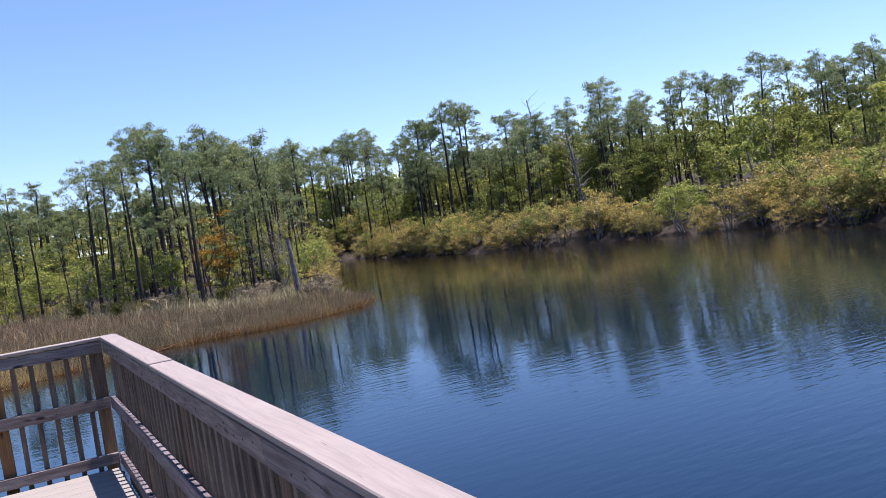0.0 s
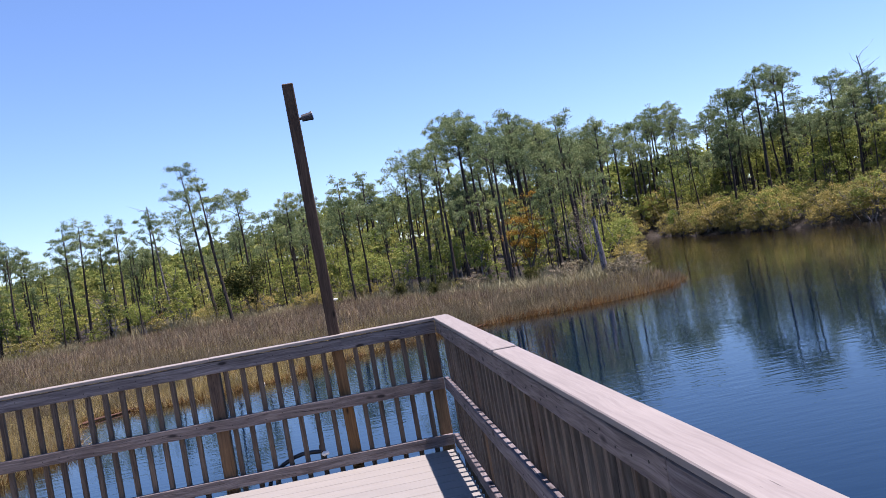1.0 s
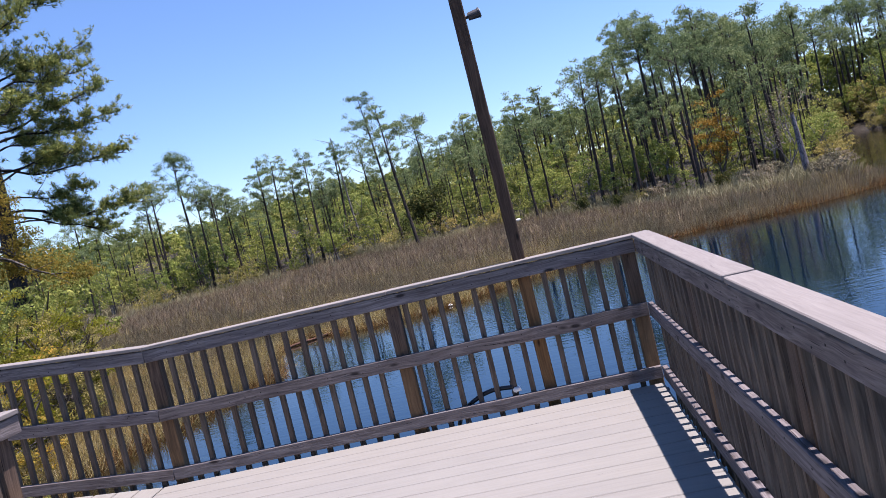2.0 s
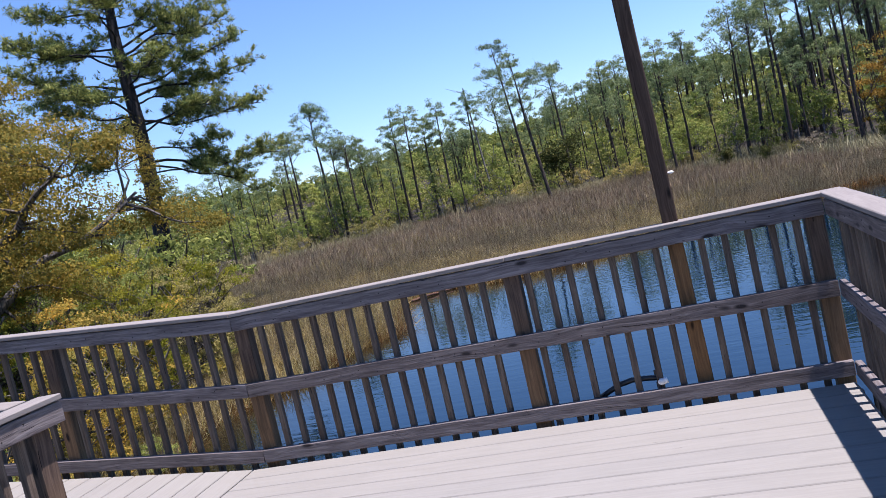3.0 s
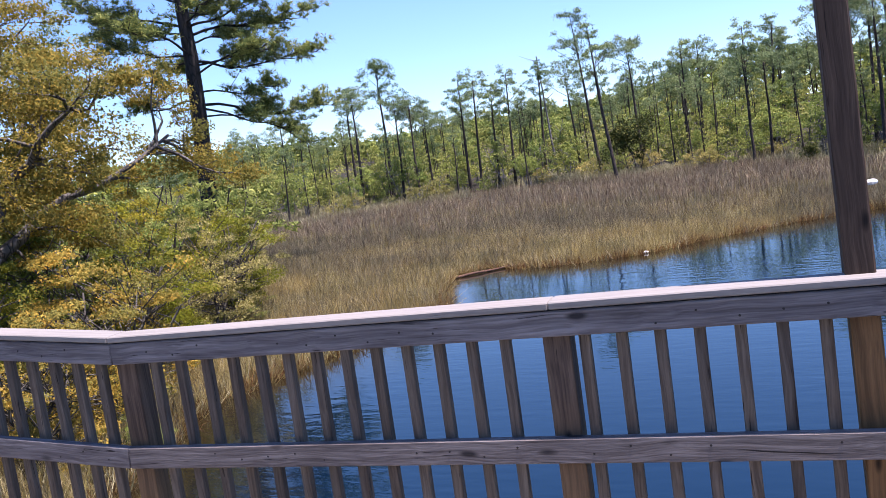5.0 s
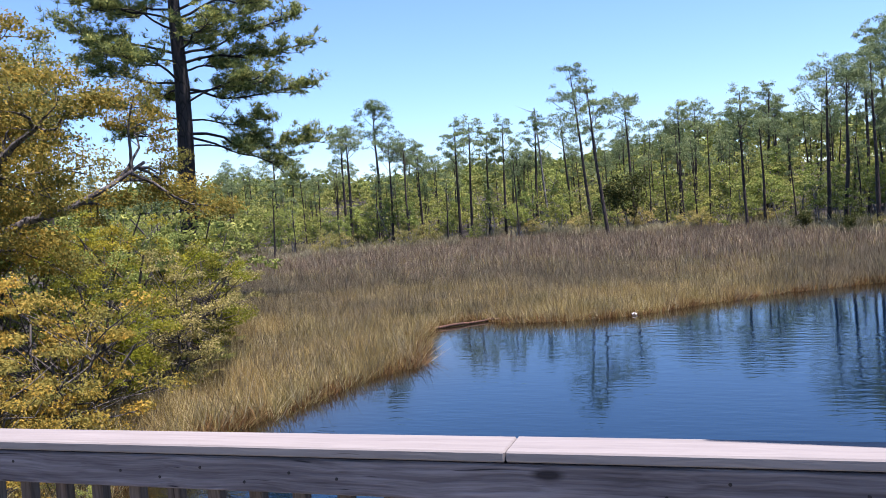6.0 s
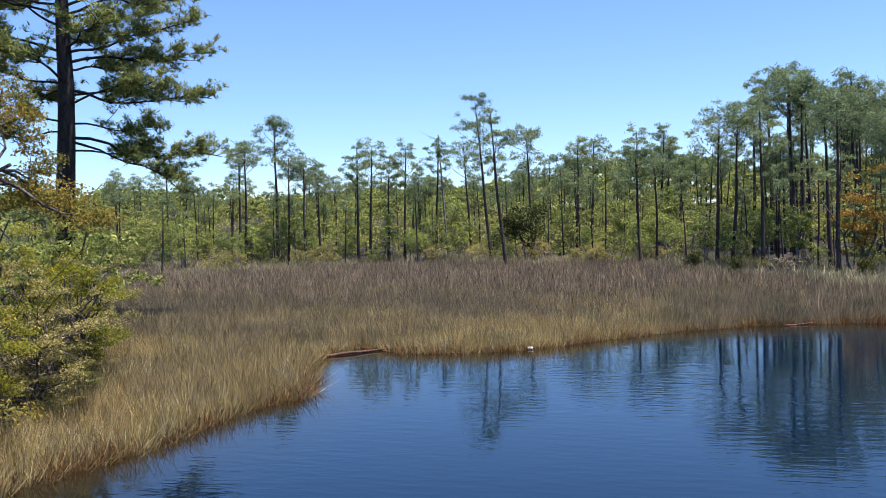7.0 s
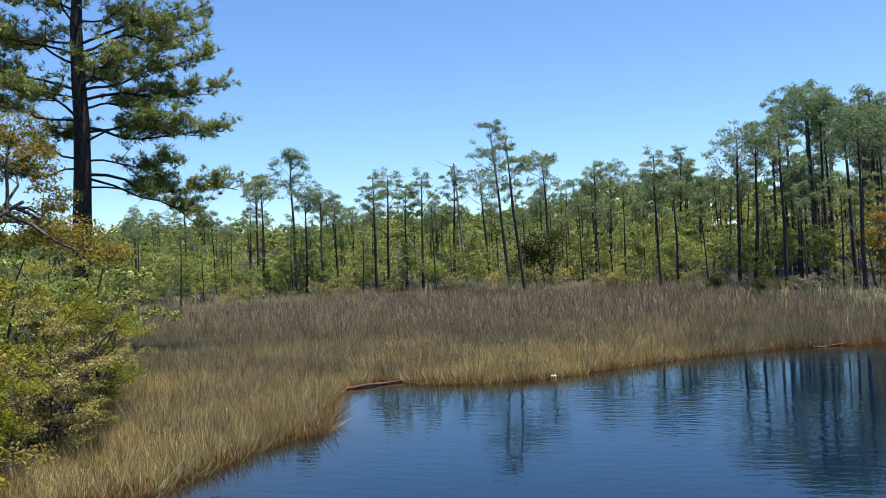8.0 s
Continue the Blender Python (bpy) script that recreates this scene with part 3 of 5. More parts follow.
def railing(p0, u, length, out, posts, label, skip=(), cap_joints=(), fascia_joints=(), first=0.18, pitch=0.1275, cap_from=0.0, cap_to=0.0, gap=0.0012, rise=0.0, balusters=()):
    """A timber railing from p0 along u: a flat cap, three boards on edge inside, square balusters and posts outside.
    out: +1 where the outside lies to the left of u, else -1; rise: how steeply it climbs."""
    rail = tagged(new("railing"), label, "railing", "railings round the deck")
    rail.matrix_basis = frame_of(p0, u)

    def lay(name, a, b, n, z, depth, height, mat, text=""):
        slope = Matrix.Rotation(-math.atan(rise), 4, "Y")
        part(name, board_mesh((b - a) * math.hypot(1, rise), depth, height, mat), rail, Matrix.Translation(((a + b) / 2, out * n, z + rise * (a + b) / 2)) @ slope, text)

    cuts = [cap_from, *cap_joints, length + cap_to]
    for i, (a, b) in enumerate(zip(cuts, cuts[1:])):
        lay("cap_board", a + gap, b - gap, 0.056 + 0.7 * gap * (i % 2), CAP_TOP - CAP_T / 2 + 0.9 * gap * ((i + 1) % 2), 0.128, CAP_T, CAP_WOOD, "sun-bleached flat cap board")
    cuts = [0.0, *fascia_joints, length]
    for a, b in zip(cuts, cuts[1:]):
        lay("top_rail", a + 0.001, b - 0.001, 0.021, 0.9925, 0.038, 0.091, RAIL_WOOD)
        lay("middle_rail", a + 0.001, b - 0.001, 0.019, 0.534, 0.038, 0.092, RAIL_WOOD)
        lay("bottom_rail", a + 0.001, b - 0.001, 0.019, 0.074, 0.038, 0.087, RAIL_WOOD)
    for s in posts:
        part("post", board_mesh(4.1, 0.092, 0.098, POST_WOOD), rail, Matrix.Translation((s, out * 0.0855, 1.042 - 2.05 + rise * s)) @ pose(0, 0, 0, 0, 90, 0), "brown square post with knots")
    for s in balusters or np.arange(first, length - 0.05, pitch).tolist():
        if min([abs(s - q) for q in (*posts, *skip)] or [9]) > 0.06:
            tilt = 0.35 * math.sin(s * 37.0)
            for z in (0.99, 0.534):
                if math.sin(s * 91.0 + z * 7.0) > -0.55:
                    part("nail", NAIL, rail, Matrix.Translation((s + 0.008 * math.sin(s * 53.0), out * (0.0022 if z > 0.6 else 0.0003), z + 0.018 * math.sin(s * 29.0 + z) + rise * s)))
            part("baluster", board_mesh(1.18, 0.037, 0.038, BAL_WOOD, 0.003), rail, Matrix.Translation((s, out * 0.0575, 0.45 + rise * s)) @ pose(0, 0, 0, tilt, 90, 0))
    return rail


CORNER, BEND = Vector((0.0, 0.0)), Vector((-3.71, 0.0))
DIR_B = Vector((0.0, -1.0))
DIR_L, RISE = Vector((-1.0, 0.0)), 0.088
WEST_END = Vector((-3.488, -1.89))
railing(CORNER, (-1, 0), 3.71, -1, (0.05, 1.795, 3.675), "weathered grey timber railing facing the marsh", skip=(0.8,),
        cap_joints=(1.80,), cap_from=-0.120, cap_to=0.0,
        balusters=[0.148 + 0.129 * i for i in range(13)] + [1.985 + 0.1288 * i for i in range(13)])
railing(CORNER, DIR_B, 9.4, 1, (1.59, 3.25, 4.91, 6.57, 8.23), "weathered grey timber railing along the creek side of the deck",
        cap_joints=(2.69, 6.0), fascia_joints=(4.88,), cap_from=0.01, balusters=[0.13 + 0.1285 * i for i in range(72)], gap=0.0065)
railing(BEND, DIR_L, 5.2, -1, (1.525, 3.3, 4.9), "weathered grey timber railing climbing beside the ramp", balusters=[0.112 + 0.1283 * i for i in range(39)], cap_joints=(3.3,), rise=RISE)
railing(WEST_END, DIR_B, 7.4, -1, (0.12, 1.76, 3.42, 5.08, 6.74), "weathered timber railing with a split pale board end", first=0.24)
railing(WEST_END + Vector((-0.16, -0.15)), DIR_L, 5.0, -1, (1.6, 3.3, 4.9), "weathered timber railing on the inner side of the ramp", first=0.2, rise=RISE)

deck = tagged(new("deck"), "pale sun-bleached plank deck over the water", "deck", kind="structure")
PLANK, GAP, DT = 0.1755, 0.0085, 0.036


def plank(length, m):
    part("plank", board_mesh(round(length, 3), PLANK, DT, DECK_WOOD, 0.005), deck, m)


y = -0.10
while y > -9.5:
    left = -3.80 if y > -1.9 else -3.44
    plank(-0.012 - left, Matrix.Translation(((left - 0.012) / 2, y, -DT / 2)))
    y -= PLANK + GAP
# the ramp's planks lie across it and climb with it
x = -3.80 - PLANK / 2 - GAP
while x > -8.9:
    plank(1.93, Matrix.Translation((x, -0.985, RISE * (-3.76 - x) - DT / 2)) @ pose(0, 0, 0, 0, math.degrees(math.atan(RISE)), 0) @ pose(0, 0, 0, 0, 0, 90))
    x -= PLANK + GAP
# bearers under the planks
part("rim_joist", board_mesh(3.7, 0.04, 0.18, RAIL_WOOD), deck, Matrix.Translation((-1.84, -0.06, -0.12)))
for yy in (-2.0, -4.0, -6.0, -8.0):
    part("joist", board_mesh(3.2, 0.06, 0.2, RAIL_WOOD), deck, Matrix.Translation((-1.95, yy, -0.13)))


def lamp_post():
    post = tagged(new("lamp_post"), "tall brown timber post with a small floodlight beside the railing", "lamp post")
    post.matrix_basis = pose(-0.795, 0.108, 0, 0, -0.74, 0)
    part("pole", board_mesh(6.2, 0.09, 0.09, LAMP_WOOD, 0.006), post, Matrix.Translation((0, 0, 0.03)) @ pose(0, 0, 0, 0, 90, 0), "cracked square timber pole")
    bm = bmesh.new()
    bmesh.ops.create_cone(bm, cap_ends=True, segments=14, radius1=0.012, radius2=0.012, depth=0.04, matrix=pose(0.06, 0, 2.84, 0, 90, 0))
    bmesh.ops.create_cone(bm, cap_ends=True, segments=18, radius1=0.028, radius2=0.034, depth=0.085, matrix=pose(0.105, 0, 2.845, 0, 84, 0))
    bmesh.ops.create_cone(bm, cap_ends=True, segments=18, radius1=0.038, radius2=0.038, depth=0.012, matrix=pose(0.146, 0, 2.85, 0, 84, 0))
    light = part("floodlight", bm_mesh("floodlight", bm, DARK_METAL), post, None, "small dark metal floodlight")
    bm = bmesh.new()
    bmesh.ops.create_cone(bm, cap_ends=True, segments=18, radius1=0.031, radius2=0.029, depth=0.006, matrix=pose(0.154, 0, 2.851, 0, 84, 0))
    part("lens", bm_mesh("lens", bm, LENS_GLASS), light)
    bm = bmesh.new()
    bmesh.ops.create_uvsphere(bm, u_segments=10, v_segments=6, radius=0.014, matrix=Matrix.Translation((0.062, 0.0, 1.35)) @ Matrix.Diagonal((1.4, 1, 0.7, 1)))
    bmesh.ops.create_cone(bm, cap_ends=True, segments=8, radius1=0.004, radius2=0.004, depth=0.03, matrix=pose(0.045, 0, 1.35, 0, 90, 0))
    part("insulator", bm_mesh("insulator", bm, WHITE_PVC), post, None, "white plastic knob")


def hose():
    thing = tagged(new("water_hose"), "black hose with a white valve tied to the bottom rail", "hose")
    thing.matrix_basis = pose(-1.08, 0.02, 0.112)
    s = Soup()
    pts = [(0.03, 0.09, 0.05), (-0.06, 0.085, 0.06), (-0.14, 0.085, 0.062), (-0.22, 0.085, 0.045), (-0.29, 0.085, 0.012), (-0.35, 0.085, -0.02), (-0.42, 0.085, -0.10), (-0.48, 0.085, -0.3), (-0.5, 0.085, -2.6)]
    s.tube(pts, [0.017] * len(pts), 10)
    part("hose", s.mesh("hose", BLACK_PIPE, True), thing)
    bm = bmesh.new()
    bmesh.ops.create_cone(bm, cap_ends=True, segments=14, radius1=0.016, radius2=0.016, depth=0.05, matrix=pose(0.03, 0.03, 0.045, 90, 0, 0))
    bmesh.ops.create_cone(bm, cap_ends=True, segments=14, radius1=0.02, radius2=0.018, depth=0.045, matrix=pose(0.05, 0.01, 0.048, 0, 80, 0))
    valve = part("valve", bm_mesh("valve", bm, WHITE_PVC), thing, None, "white plastic valve")
    bm = bmesh.new()
    bmesh.ops.create_cube(bm, size=1.0, matrix=Matrix.Translation((0.02, 0.03, 0.022)) @ Matrix.Diagonal((0.035, 0.02, 0.045, 1)))
    bmesh.ops.create_cube(bm, size=1.0, matrix=Matrix.Translation((0.015, 0.03, 0.1)) @ Matrix.Diagonal((0.03, 0.012, 0.035, 1)))
    bmesh.ops.bevel(bm, geom=bm.edges[:], offset=0.003, segments=1, affect="EDGES")
    part("clamp", bm_mesh("clamp", bm, BLACK_PIPE), valve, None, "black clamp")


lamp_post()
hose()


# ---- trees ----
def bent_line(rng, p0, p1, n, wobble):
    t = np.linspace(0, 1, n)[:, None]
    p = np.asarray(p0) + (np.asarray(p1) - np.asarray(p0)) * t
    off = rng.normal(size=(n, 3)) * wobble * (1.9 if n > 4 else 1.0)
    off[0] = off[-1] = 0
    for i in range(2 if n > 4 else 0):
        off[1:-1] = off[1:-1] * 0.5 + (off[:-2] + off[2:]) * 0.25
    return p + off * np.sin(t * np.pi)


def pine(name, seed, height, radius, bare, limbs, trunk_r, lean, mat, puffs=4, dead=3, per=44):
    """A pine: a bare tapered trunk, and rising limbs that carry flat rounded puffs of needles in an uneven dome."""
    rng = np.random.default_rng(seed)
    wood_s, leaf_s = Soup(), Soup()
    n = 8
    steps = np.linspace(0, 1, n)
    axis = bent_line(rng, (0, 0, -0.4), (lean[0], lean[1], height * 0.95), n, height * 0.0035)
    wood_s.tube(axis, trunk_r * (1 - 0.80 * steps ** 1.4) * np.where(np.arange(n) == 0, 1.25, 1), 6)

    def on_trunk(f):
        return np.array([np.interp(f, steps, axis[:, k]) for k in range(3)])

    depth = height * (1 - bare)
    heart = on_trunk(bare + 0.5 * (1 - bare))
    spots, sizes = [], []
    for i in range(limbs):
        a = i * 2.399 + rng.uniform(-0.5, 0.5)
        u = rng.uniform(0.0, 1.0) if i % 7 else rng.uniform(-0.55, 0.0)
        r = radius * math.sqrt(max(0.05, 1 - u * u)) * (rng.uniform(0.66, 1.06) if u > 0 else rng.uniform(0.4, 0.9))
        z = height * bare + depth * (0.30 + 0.66 * u) + rng.normal(0, 0.2)
        f = min(0.96, max(bare * 0.92, (z - r * rng.uniform(0.3, 0.75)) / height))
        start = on_trunk(f)
        end = on_trunk(min(1.0, z / height)) * [1, 1, 0] + np.array([math.cos(a) * r, math.sin(a) * r, z])
        line = bent_line(rng, start, end, 4, 0.07 * r + 0.03)
        line[1:3, 2] -= r * 0.05
        lr = trunk_r * (0.10 + 0.12 * r / radius)
        wood_s.tube(line, lr * np.array([1, 0.75, 0.5, 0.25]), 3)
        for w in range(puffs):
            q = end if w == 0 else line[2] + (line[3] - line[2]) * rng.uniform(-0.3, 1.0)
            e = q + (rng.normal(size=3) * np.array([0.5, 0.5, 0.28]) * radius * 0.36 + [0, 0, 0.10] if w else 0)
            if w == 1:
                wood_s.tube(np.stack([q, (q + e) / 2 - [0, 0, 0.05], e]), lr * np.array([0.35, 0.28, 0.18]), 3)
            spots.append(e)
            sizes.append(0.22 + radius * rng.uniform(0.08, 0.17))
    for i in range(dead):
        f = rng.uniform(bare * 0.5, bare)
        a, ln = rng.uniform(0, 6.28), radius * rng.uniform(0.2, 0.5)
        p = on_trunk(f)
        wood_s.tube(bent_line(rng, p, p + np.array([math.cos(a) * ln, math.sin(a) * ln, ln * 0.25]), 4, 0.05), trunk_r * np.array([0.12, 0.1, 0.07, 0.03]), 3)
    spots = np.array(spots)
    outs = (spots - heart) / radius
    leaf_s.tufts(spots, sizes, outs, rng, per, 0.24, 0.072, 0.8)
    leaf_s.clumps(spots, outs * 0.5 + [0, 0, 0.3], rng, 5, 0.55, 0.018, False)
    return wood_s.mesh(name + "_trunk", PINE_BARK, True), leaf_s.mesh(name + "_crown", mat)


def leafy(name, seed, height, width, base, clumps, per, clump_r, leaf, mat, wood_mat, stems=4, spread=0.5, twigs=3):
    """A leafy tree or bush: stems that fork to every bunch of leaves, the bunches filling an uneven rounded crown from base * height up."""
    rng = np.random.default_rng(seed)
    wood_s, leaf_s = Soup(), Soup()
    half = height * (1 - base) / 2
    heart = np.array([0, 0, height * base + half])
    d = rng.normal(size=(clumps, 3))
    d /= np.linalg.norm(d, axis=1)[:, None]
    az = np.arctan2(d[:, 1], d[:, 0])
    lobes = 1 + 0.20 * np.sin(3 * az + rng.uniform(0, 6)) + 0.16 * np.sin(5 * az + 4 * d[:, 2] + rng.uniform(0, 6))
    reach = rng.uniform(0.12, 1.0, clumps) ** 0.45 * lobes
    spots = heart + d * reach[:, None] * np.array([width, width, half - clump_r * 0.5])
    spots[:, 2] = np.clip(spots[:, 2], 0.07 * height, None)
    sizes = clump_r * rng.uniform(0.6, 1.25, clumps)
    feet = [np.array([rng.normal() * width * spread * 0.3, rng.normal() * width * spread * 0.3, -0.25]) for k in range(stems)]
    forks = []
    for k in range(stems):
        top = heart + np.array([rng.normal() * width * spread, rng.normal() * width * spread, half * rng.uniform(0.1, 0.7)])
        line = bent_line(rng, feet[k], top, 6, height * 0.035)
        wood_s.tube(line, height * 0.016 * np.linspace(1, 0.35, 6), 5)
        forks.append(line)
    for c in spots[::twigs]:
        line = forks[int(rng.integers(0, stems))]
        q = line[int(np.argmin(np.linalg.norm(line[1:] - c * [0.6, 0.6, 0.75], axis=1))) + 1]
        m = (q + c) / 2 + rng.normal(size=3) * 0.06 * height * 0.5
        wood_s.tube(np.stack([q, m, c]), height * np.array([0.0055, 0.004, 0.002]), 3)
    outs = (spots - heart) / np.array([width, width, half])
    leaf_s.tufts(spots, sizes, outs, rng, per, leaf, leaf * 0.6)
    return wood_s.mesh(name + "_stems", wood_mat, True), leaf_s.mesh(name + "_leaves", mat)


def old_pine(name, seed, height, trunk_r, limbs, mat):
    """A big old pine: long level limbs, side twigs in flat pads, and upturned needle sprays on them."""
    rng = np.random.default_rng(seed)
    wood_s, leaf_s = Soup(), Soup()
    steps = np.linspace(0, 1, 12)
    axis = bent_line(rng, (0, 0, -0.4), (0.5, 0.3, height), 12, 0.09)
    wood_s.tube(axis, trunk_r * (1 - 0.85 * steps ** 1.5) * np.where(np.arange(12) == 0, 1.25, 1), 12)
    spots, ways = [], []
    for a, r, z0, z1 in limbs:
        f = min(0.985, z0 / height)
        start = np.array([np.interp(f, steps, axis[:, k]) for k in range(3)])
        end = start * [1, 1, 0] + np.array([math.cos(a) * r, math.sin(a) * r, z1])
        k = 9
        t = np.linspace(0, 1, k)
        line = bent_line(rng, start, end, k, 0.05 * r)
        line[:, 2] += np.sin(t * math.pi) * r * 0.05 - 0.10 * r * t * (1 - t) + 0.22 * np.clip(t - 0.75, 0, 1) * r * 0.4
        lr = trunk_r * (0.07 + 0.017 * r)
        wood_s.tube(line, lr * np.linspace(1, 0.2, k), 6)
        for w in range(int(6 + r * 5.0)):
            g = rng.uniform(0.30, 1.0)
            q = np.array([np.interp(g, t, line[:, c]) for c in range(3)])
            b = a + rng.choice([-1, 1]) * rng.uniform(0.2, 1.4)
            tl = rng.uniform(0.4, 1.5) * (1.3 - 0.75 * g)
            e = q + np.array([math.cos(b) * tl, math.sin(b) * tl, rng.uniform(-0.25, 0.75) * tl + 0.06])
            m = (q + e) / 2 - [0, 0, 0.05 * tl]
            wood_s.tube(np.stack([q, m, e]), [lr * 0.35, lr * 0.25, 0.007], 3)
            for h in np.linspace(0.35, 1.05, int(3 + 3 * tl)):
                p = q + (e - q) * h + rng.normal(size=3) * np.array([0.13, 0.13, 0.10])
                spots.append(p)
                d = (e - q) / tl * 0.5 + np.array([0, 0, 0.65]) + rng.normal(size=3) * 0.22
                ways.append(d)
    spots, ways = np.array(spots), np.array(ways)
    leaf_s.clumps(spots, ways * 0.85, rng, 18, 0.30, 0.013, False)
    leaf_s.tufts(spots + ways * 0.1, rng.uniform(0.12, 0.26, len(spots)), ways * 0.6, rng, 9, 0.16, 0.05, 0.6)
    return wood_s.mesh(name + "_trunk", OLD_BARK, True), leaf_s.mesh(name + "_crown", mat)


def branched(wood_s, rng, start, way, length, radius, depth, ends, spread=0.6, lift=0.25, fine=True):
    end = start + way * length
    line = bent_line(rng, start, end, 5, length * 0.07)
    if depth > 0:
        if fine:
            wood_s.tube(line, np.linspace(radius, radius * 0.55, 5), 6 if depth > 1 else 4)
        else:
            wood_s.tube(line[::2], radius * np.array([1, 0.78, 0.55]), 4 if depth > 1 else 3)
    elif fine:
        wood_s.tube(line[::2], radius * np.array([1, 0.75, 0.4]), 3)
    if depth == 0:
        ends.append(end)
        ends.append(line[3])
        return
    for i in range(int(rng.integers(2, 4))):
        d = way + rng.normal(size=3) * spread
        d[2] += lift
        d /= np.linalg.norm(d)
        k = int(rng.integers(2, 5))
        branched(wood_s, rng, line[k], d, length * rng.uniform(0.55, 0.85), radius * 0.6, depth - 1, ends, spread, lift, fine)


def broadleaf(name, seed, height, spread, stems, depth, per_end, puff, leaf, mat, wood_mat, bare=0.25, lift=0.35, fine=True):
    """A broad-leaved tree or bush: forking stems whose twig ends carry loose clouds of small leaves."""
    rng = np.random.default_rng(seed)
    wood_s, leaf_s, ends = Soup(), Soup(), []
    width = height * (0.18 + 0.38 * spread)
    for i in range(stems):
        a = rng.uniform(0, 2 * math.pi)
        o = rng.uniform(0.2, 1.0) * spread
        way = np.array([math.cos(a) * o, math.sin(a) * o, 1.0])
        way /= np.linalg.norm(way)
        start = np.array([math.cos(a), math.sin(a), 0]) * (0.0 if stems == 1 else rng.uniform(0, 0.25) * height * spread)
        start[2] = -0.25
        branched(wood_s, rng, start, way, height * (bare + 0.12), height * 0.02 * (1.6 if stems == 1 else 0.6), depth, ends, 0.55 * spread + 0.25, lift, fine)
    ends = np.array(ends)
    reach = np.percentile(np.hypot(ends[:, 0], ends[:, 1]), 90)
    fit_to = np.array([width / reach, width / reach, height / max(0.1, ends[:, 2].max())])
    ends = ends * fit_to
    low = ends[:, 2] < 0.12 * height
    ends[low, 2] = rng.uniform(0.12, 0.5, int(low.sum())) * height
    wood_s.v = [v * fit_to for v in wood_s.v]
    c = np.repeat(ends, per_end, 0) + rng.normal(size=(len(ends) * per_end, 3)) * puff * np.array([1, 1, 0.8])
    c = c[c[:, 2] > 0.03]
    leaf_s.leaves(c, rng, leaf, leaf * 0.62)
    return wood_s.mesh(name + "_stems", wood_mat, True), leaf_s.mesh(name + "_leaves", mat)


def thing_of(name, meshes, parts, label, category, group, where, scale=1.0, turn=0.0, tip=(0.0, 0.0)):
    ob = tagged(new(name), label, category, group)
    ob.matrix_basis = pose(*where, tip[0], tip[1], turn) @ Matrix.Scale(scale, 4)
    for p, me in zip(parts, meshes):
        part(p, me, ob)
    return ob


def open_sight(spots):
    """Leaves out leafy trees that would hide the rust-coloured tree from the camera."""
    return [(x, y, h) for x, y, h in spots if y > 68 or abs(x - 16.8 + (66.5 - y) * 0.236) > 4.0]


def placed(name, kinds, parts, label, category, group, spots, rng):
    """Trees of a few kinds set out at (x, y, height); each is a thing of its own."""
    for x, y, h in open_sight(spots) if name == "spring_tree" else spots:
        i = int(rng.integers(0, len(kinds)))
        meshes, base_h = kinds[i]
        z = float(ground_height(np.array([x]), np.array([y]))[0])
        thing_of(name, meshes, parts, label, category, group, (x, y, z - 0.05), h / base_h, float(rng.uniform(0, 360)), (float(rng.normal(0, 1.6)), float(rng.normal(0, 1.6))))


TALL = [(pine("pine", 100 + i, 14.0, r, b, n, 0.19, (rx, 0.1), NEEDLES), 14.0)
        for i, (r, b, n, rx) in enumerate([(2.3, 0.74, 15, 0.3), (1.9, 0.70, 14, -0.2), (2.6, 0.78, 16, 0.5), (1.7, 0.73, 13, -0.4), (2.2, 0.79, 14, 0.1), (2.4, 0.73, 17, 0.2), (1.9, 0.65, 16, 0.4)])]
THIN = [(pine("thin_pine", 140 + i, 11.0, r, b, n, 0.11, (rx, -0.1), NEEDLES, 3, 2, 32), 11.0)
        for i, (r, b, n, rx) in enumerate([(1.3, 0.70, 9, 0.3), (1.5, 0.78, 9, -0.3), (1.1, 0.60, 11, 0.2), (1.4, 0.74, 10, 0.5)])]
SPRING = [(leafy("spring_tree", 200 + i, 6.0, w, b, 38, 36, 0.62, 0.215, LEAF_LIGHT, GREY_BARK, 2), 6.0)
          for i, (w, b) in enumerate([(1.5, 0.2), (1.8, 0.3), (1.3, 0.15), (1.6, 0.25)])]
SHADE = [(leafy("shade_tree", 215 + i, 9.0, w, b, 44, 52, 0.9, 0.26, LEAF_DARK, OAK_BARK, 2), 9.0)
         for i, (w, b) in enumerate([(2.3, 0.2), (2.7, 0.25), (2.0, 0.3)])]
OLIVE = [(leafy("olive_bush", 230 + i, 4.0, w, 0.0, 46, 38, 0.56, 0.178, LEAF_OLIVE, GREY_BARK, 5), 4.0)
         for i, w in enumerate([2.1, 2.5, 1.9, 2.3])]
GREEN = [(leafy("green_bush", 250 + i, 4.0, w, 0.06, 46, 44, 0.54, 0.165, LEAF_DARK, OAK_BARK, 5), 4.0)
         for i, w in enumerate([2.0, 2.4, 1.8])]
YELLOW = [(leafy("yellow_bush", 270 + i, 4.0, w, 0.06, 46, 44, 0.52, 0.165, LEAF_LIGHT, GREY_BARK, 5), 4.0)
          for i, w in enumerate([2.0, 2.5])]

PINE_LABEL = "tall slim pine with a bare trunk and tufted crown"
rng = np.random.default_rng(5)
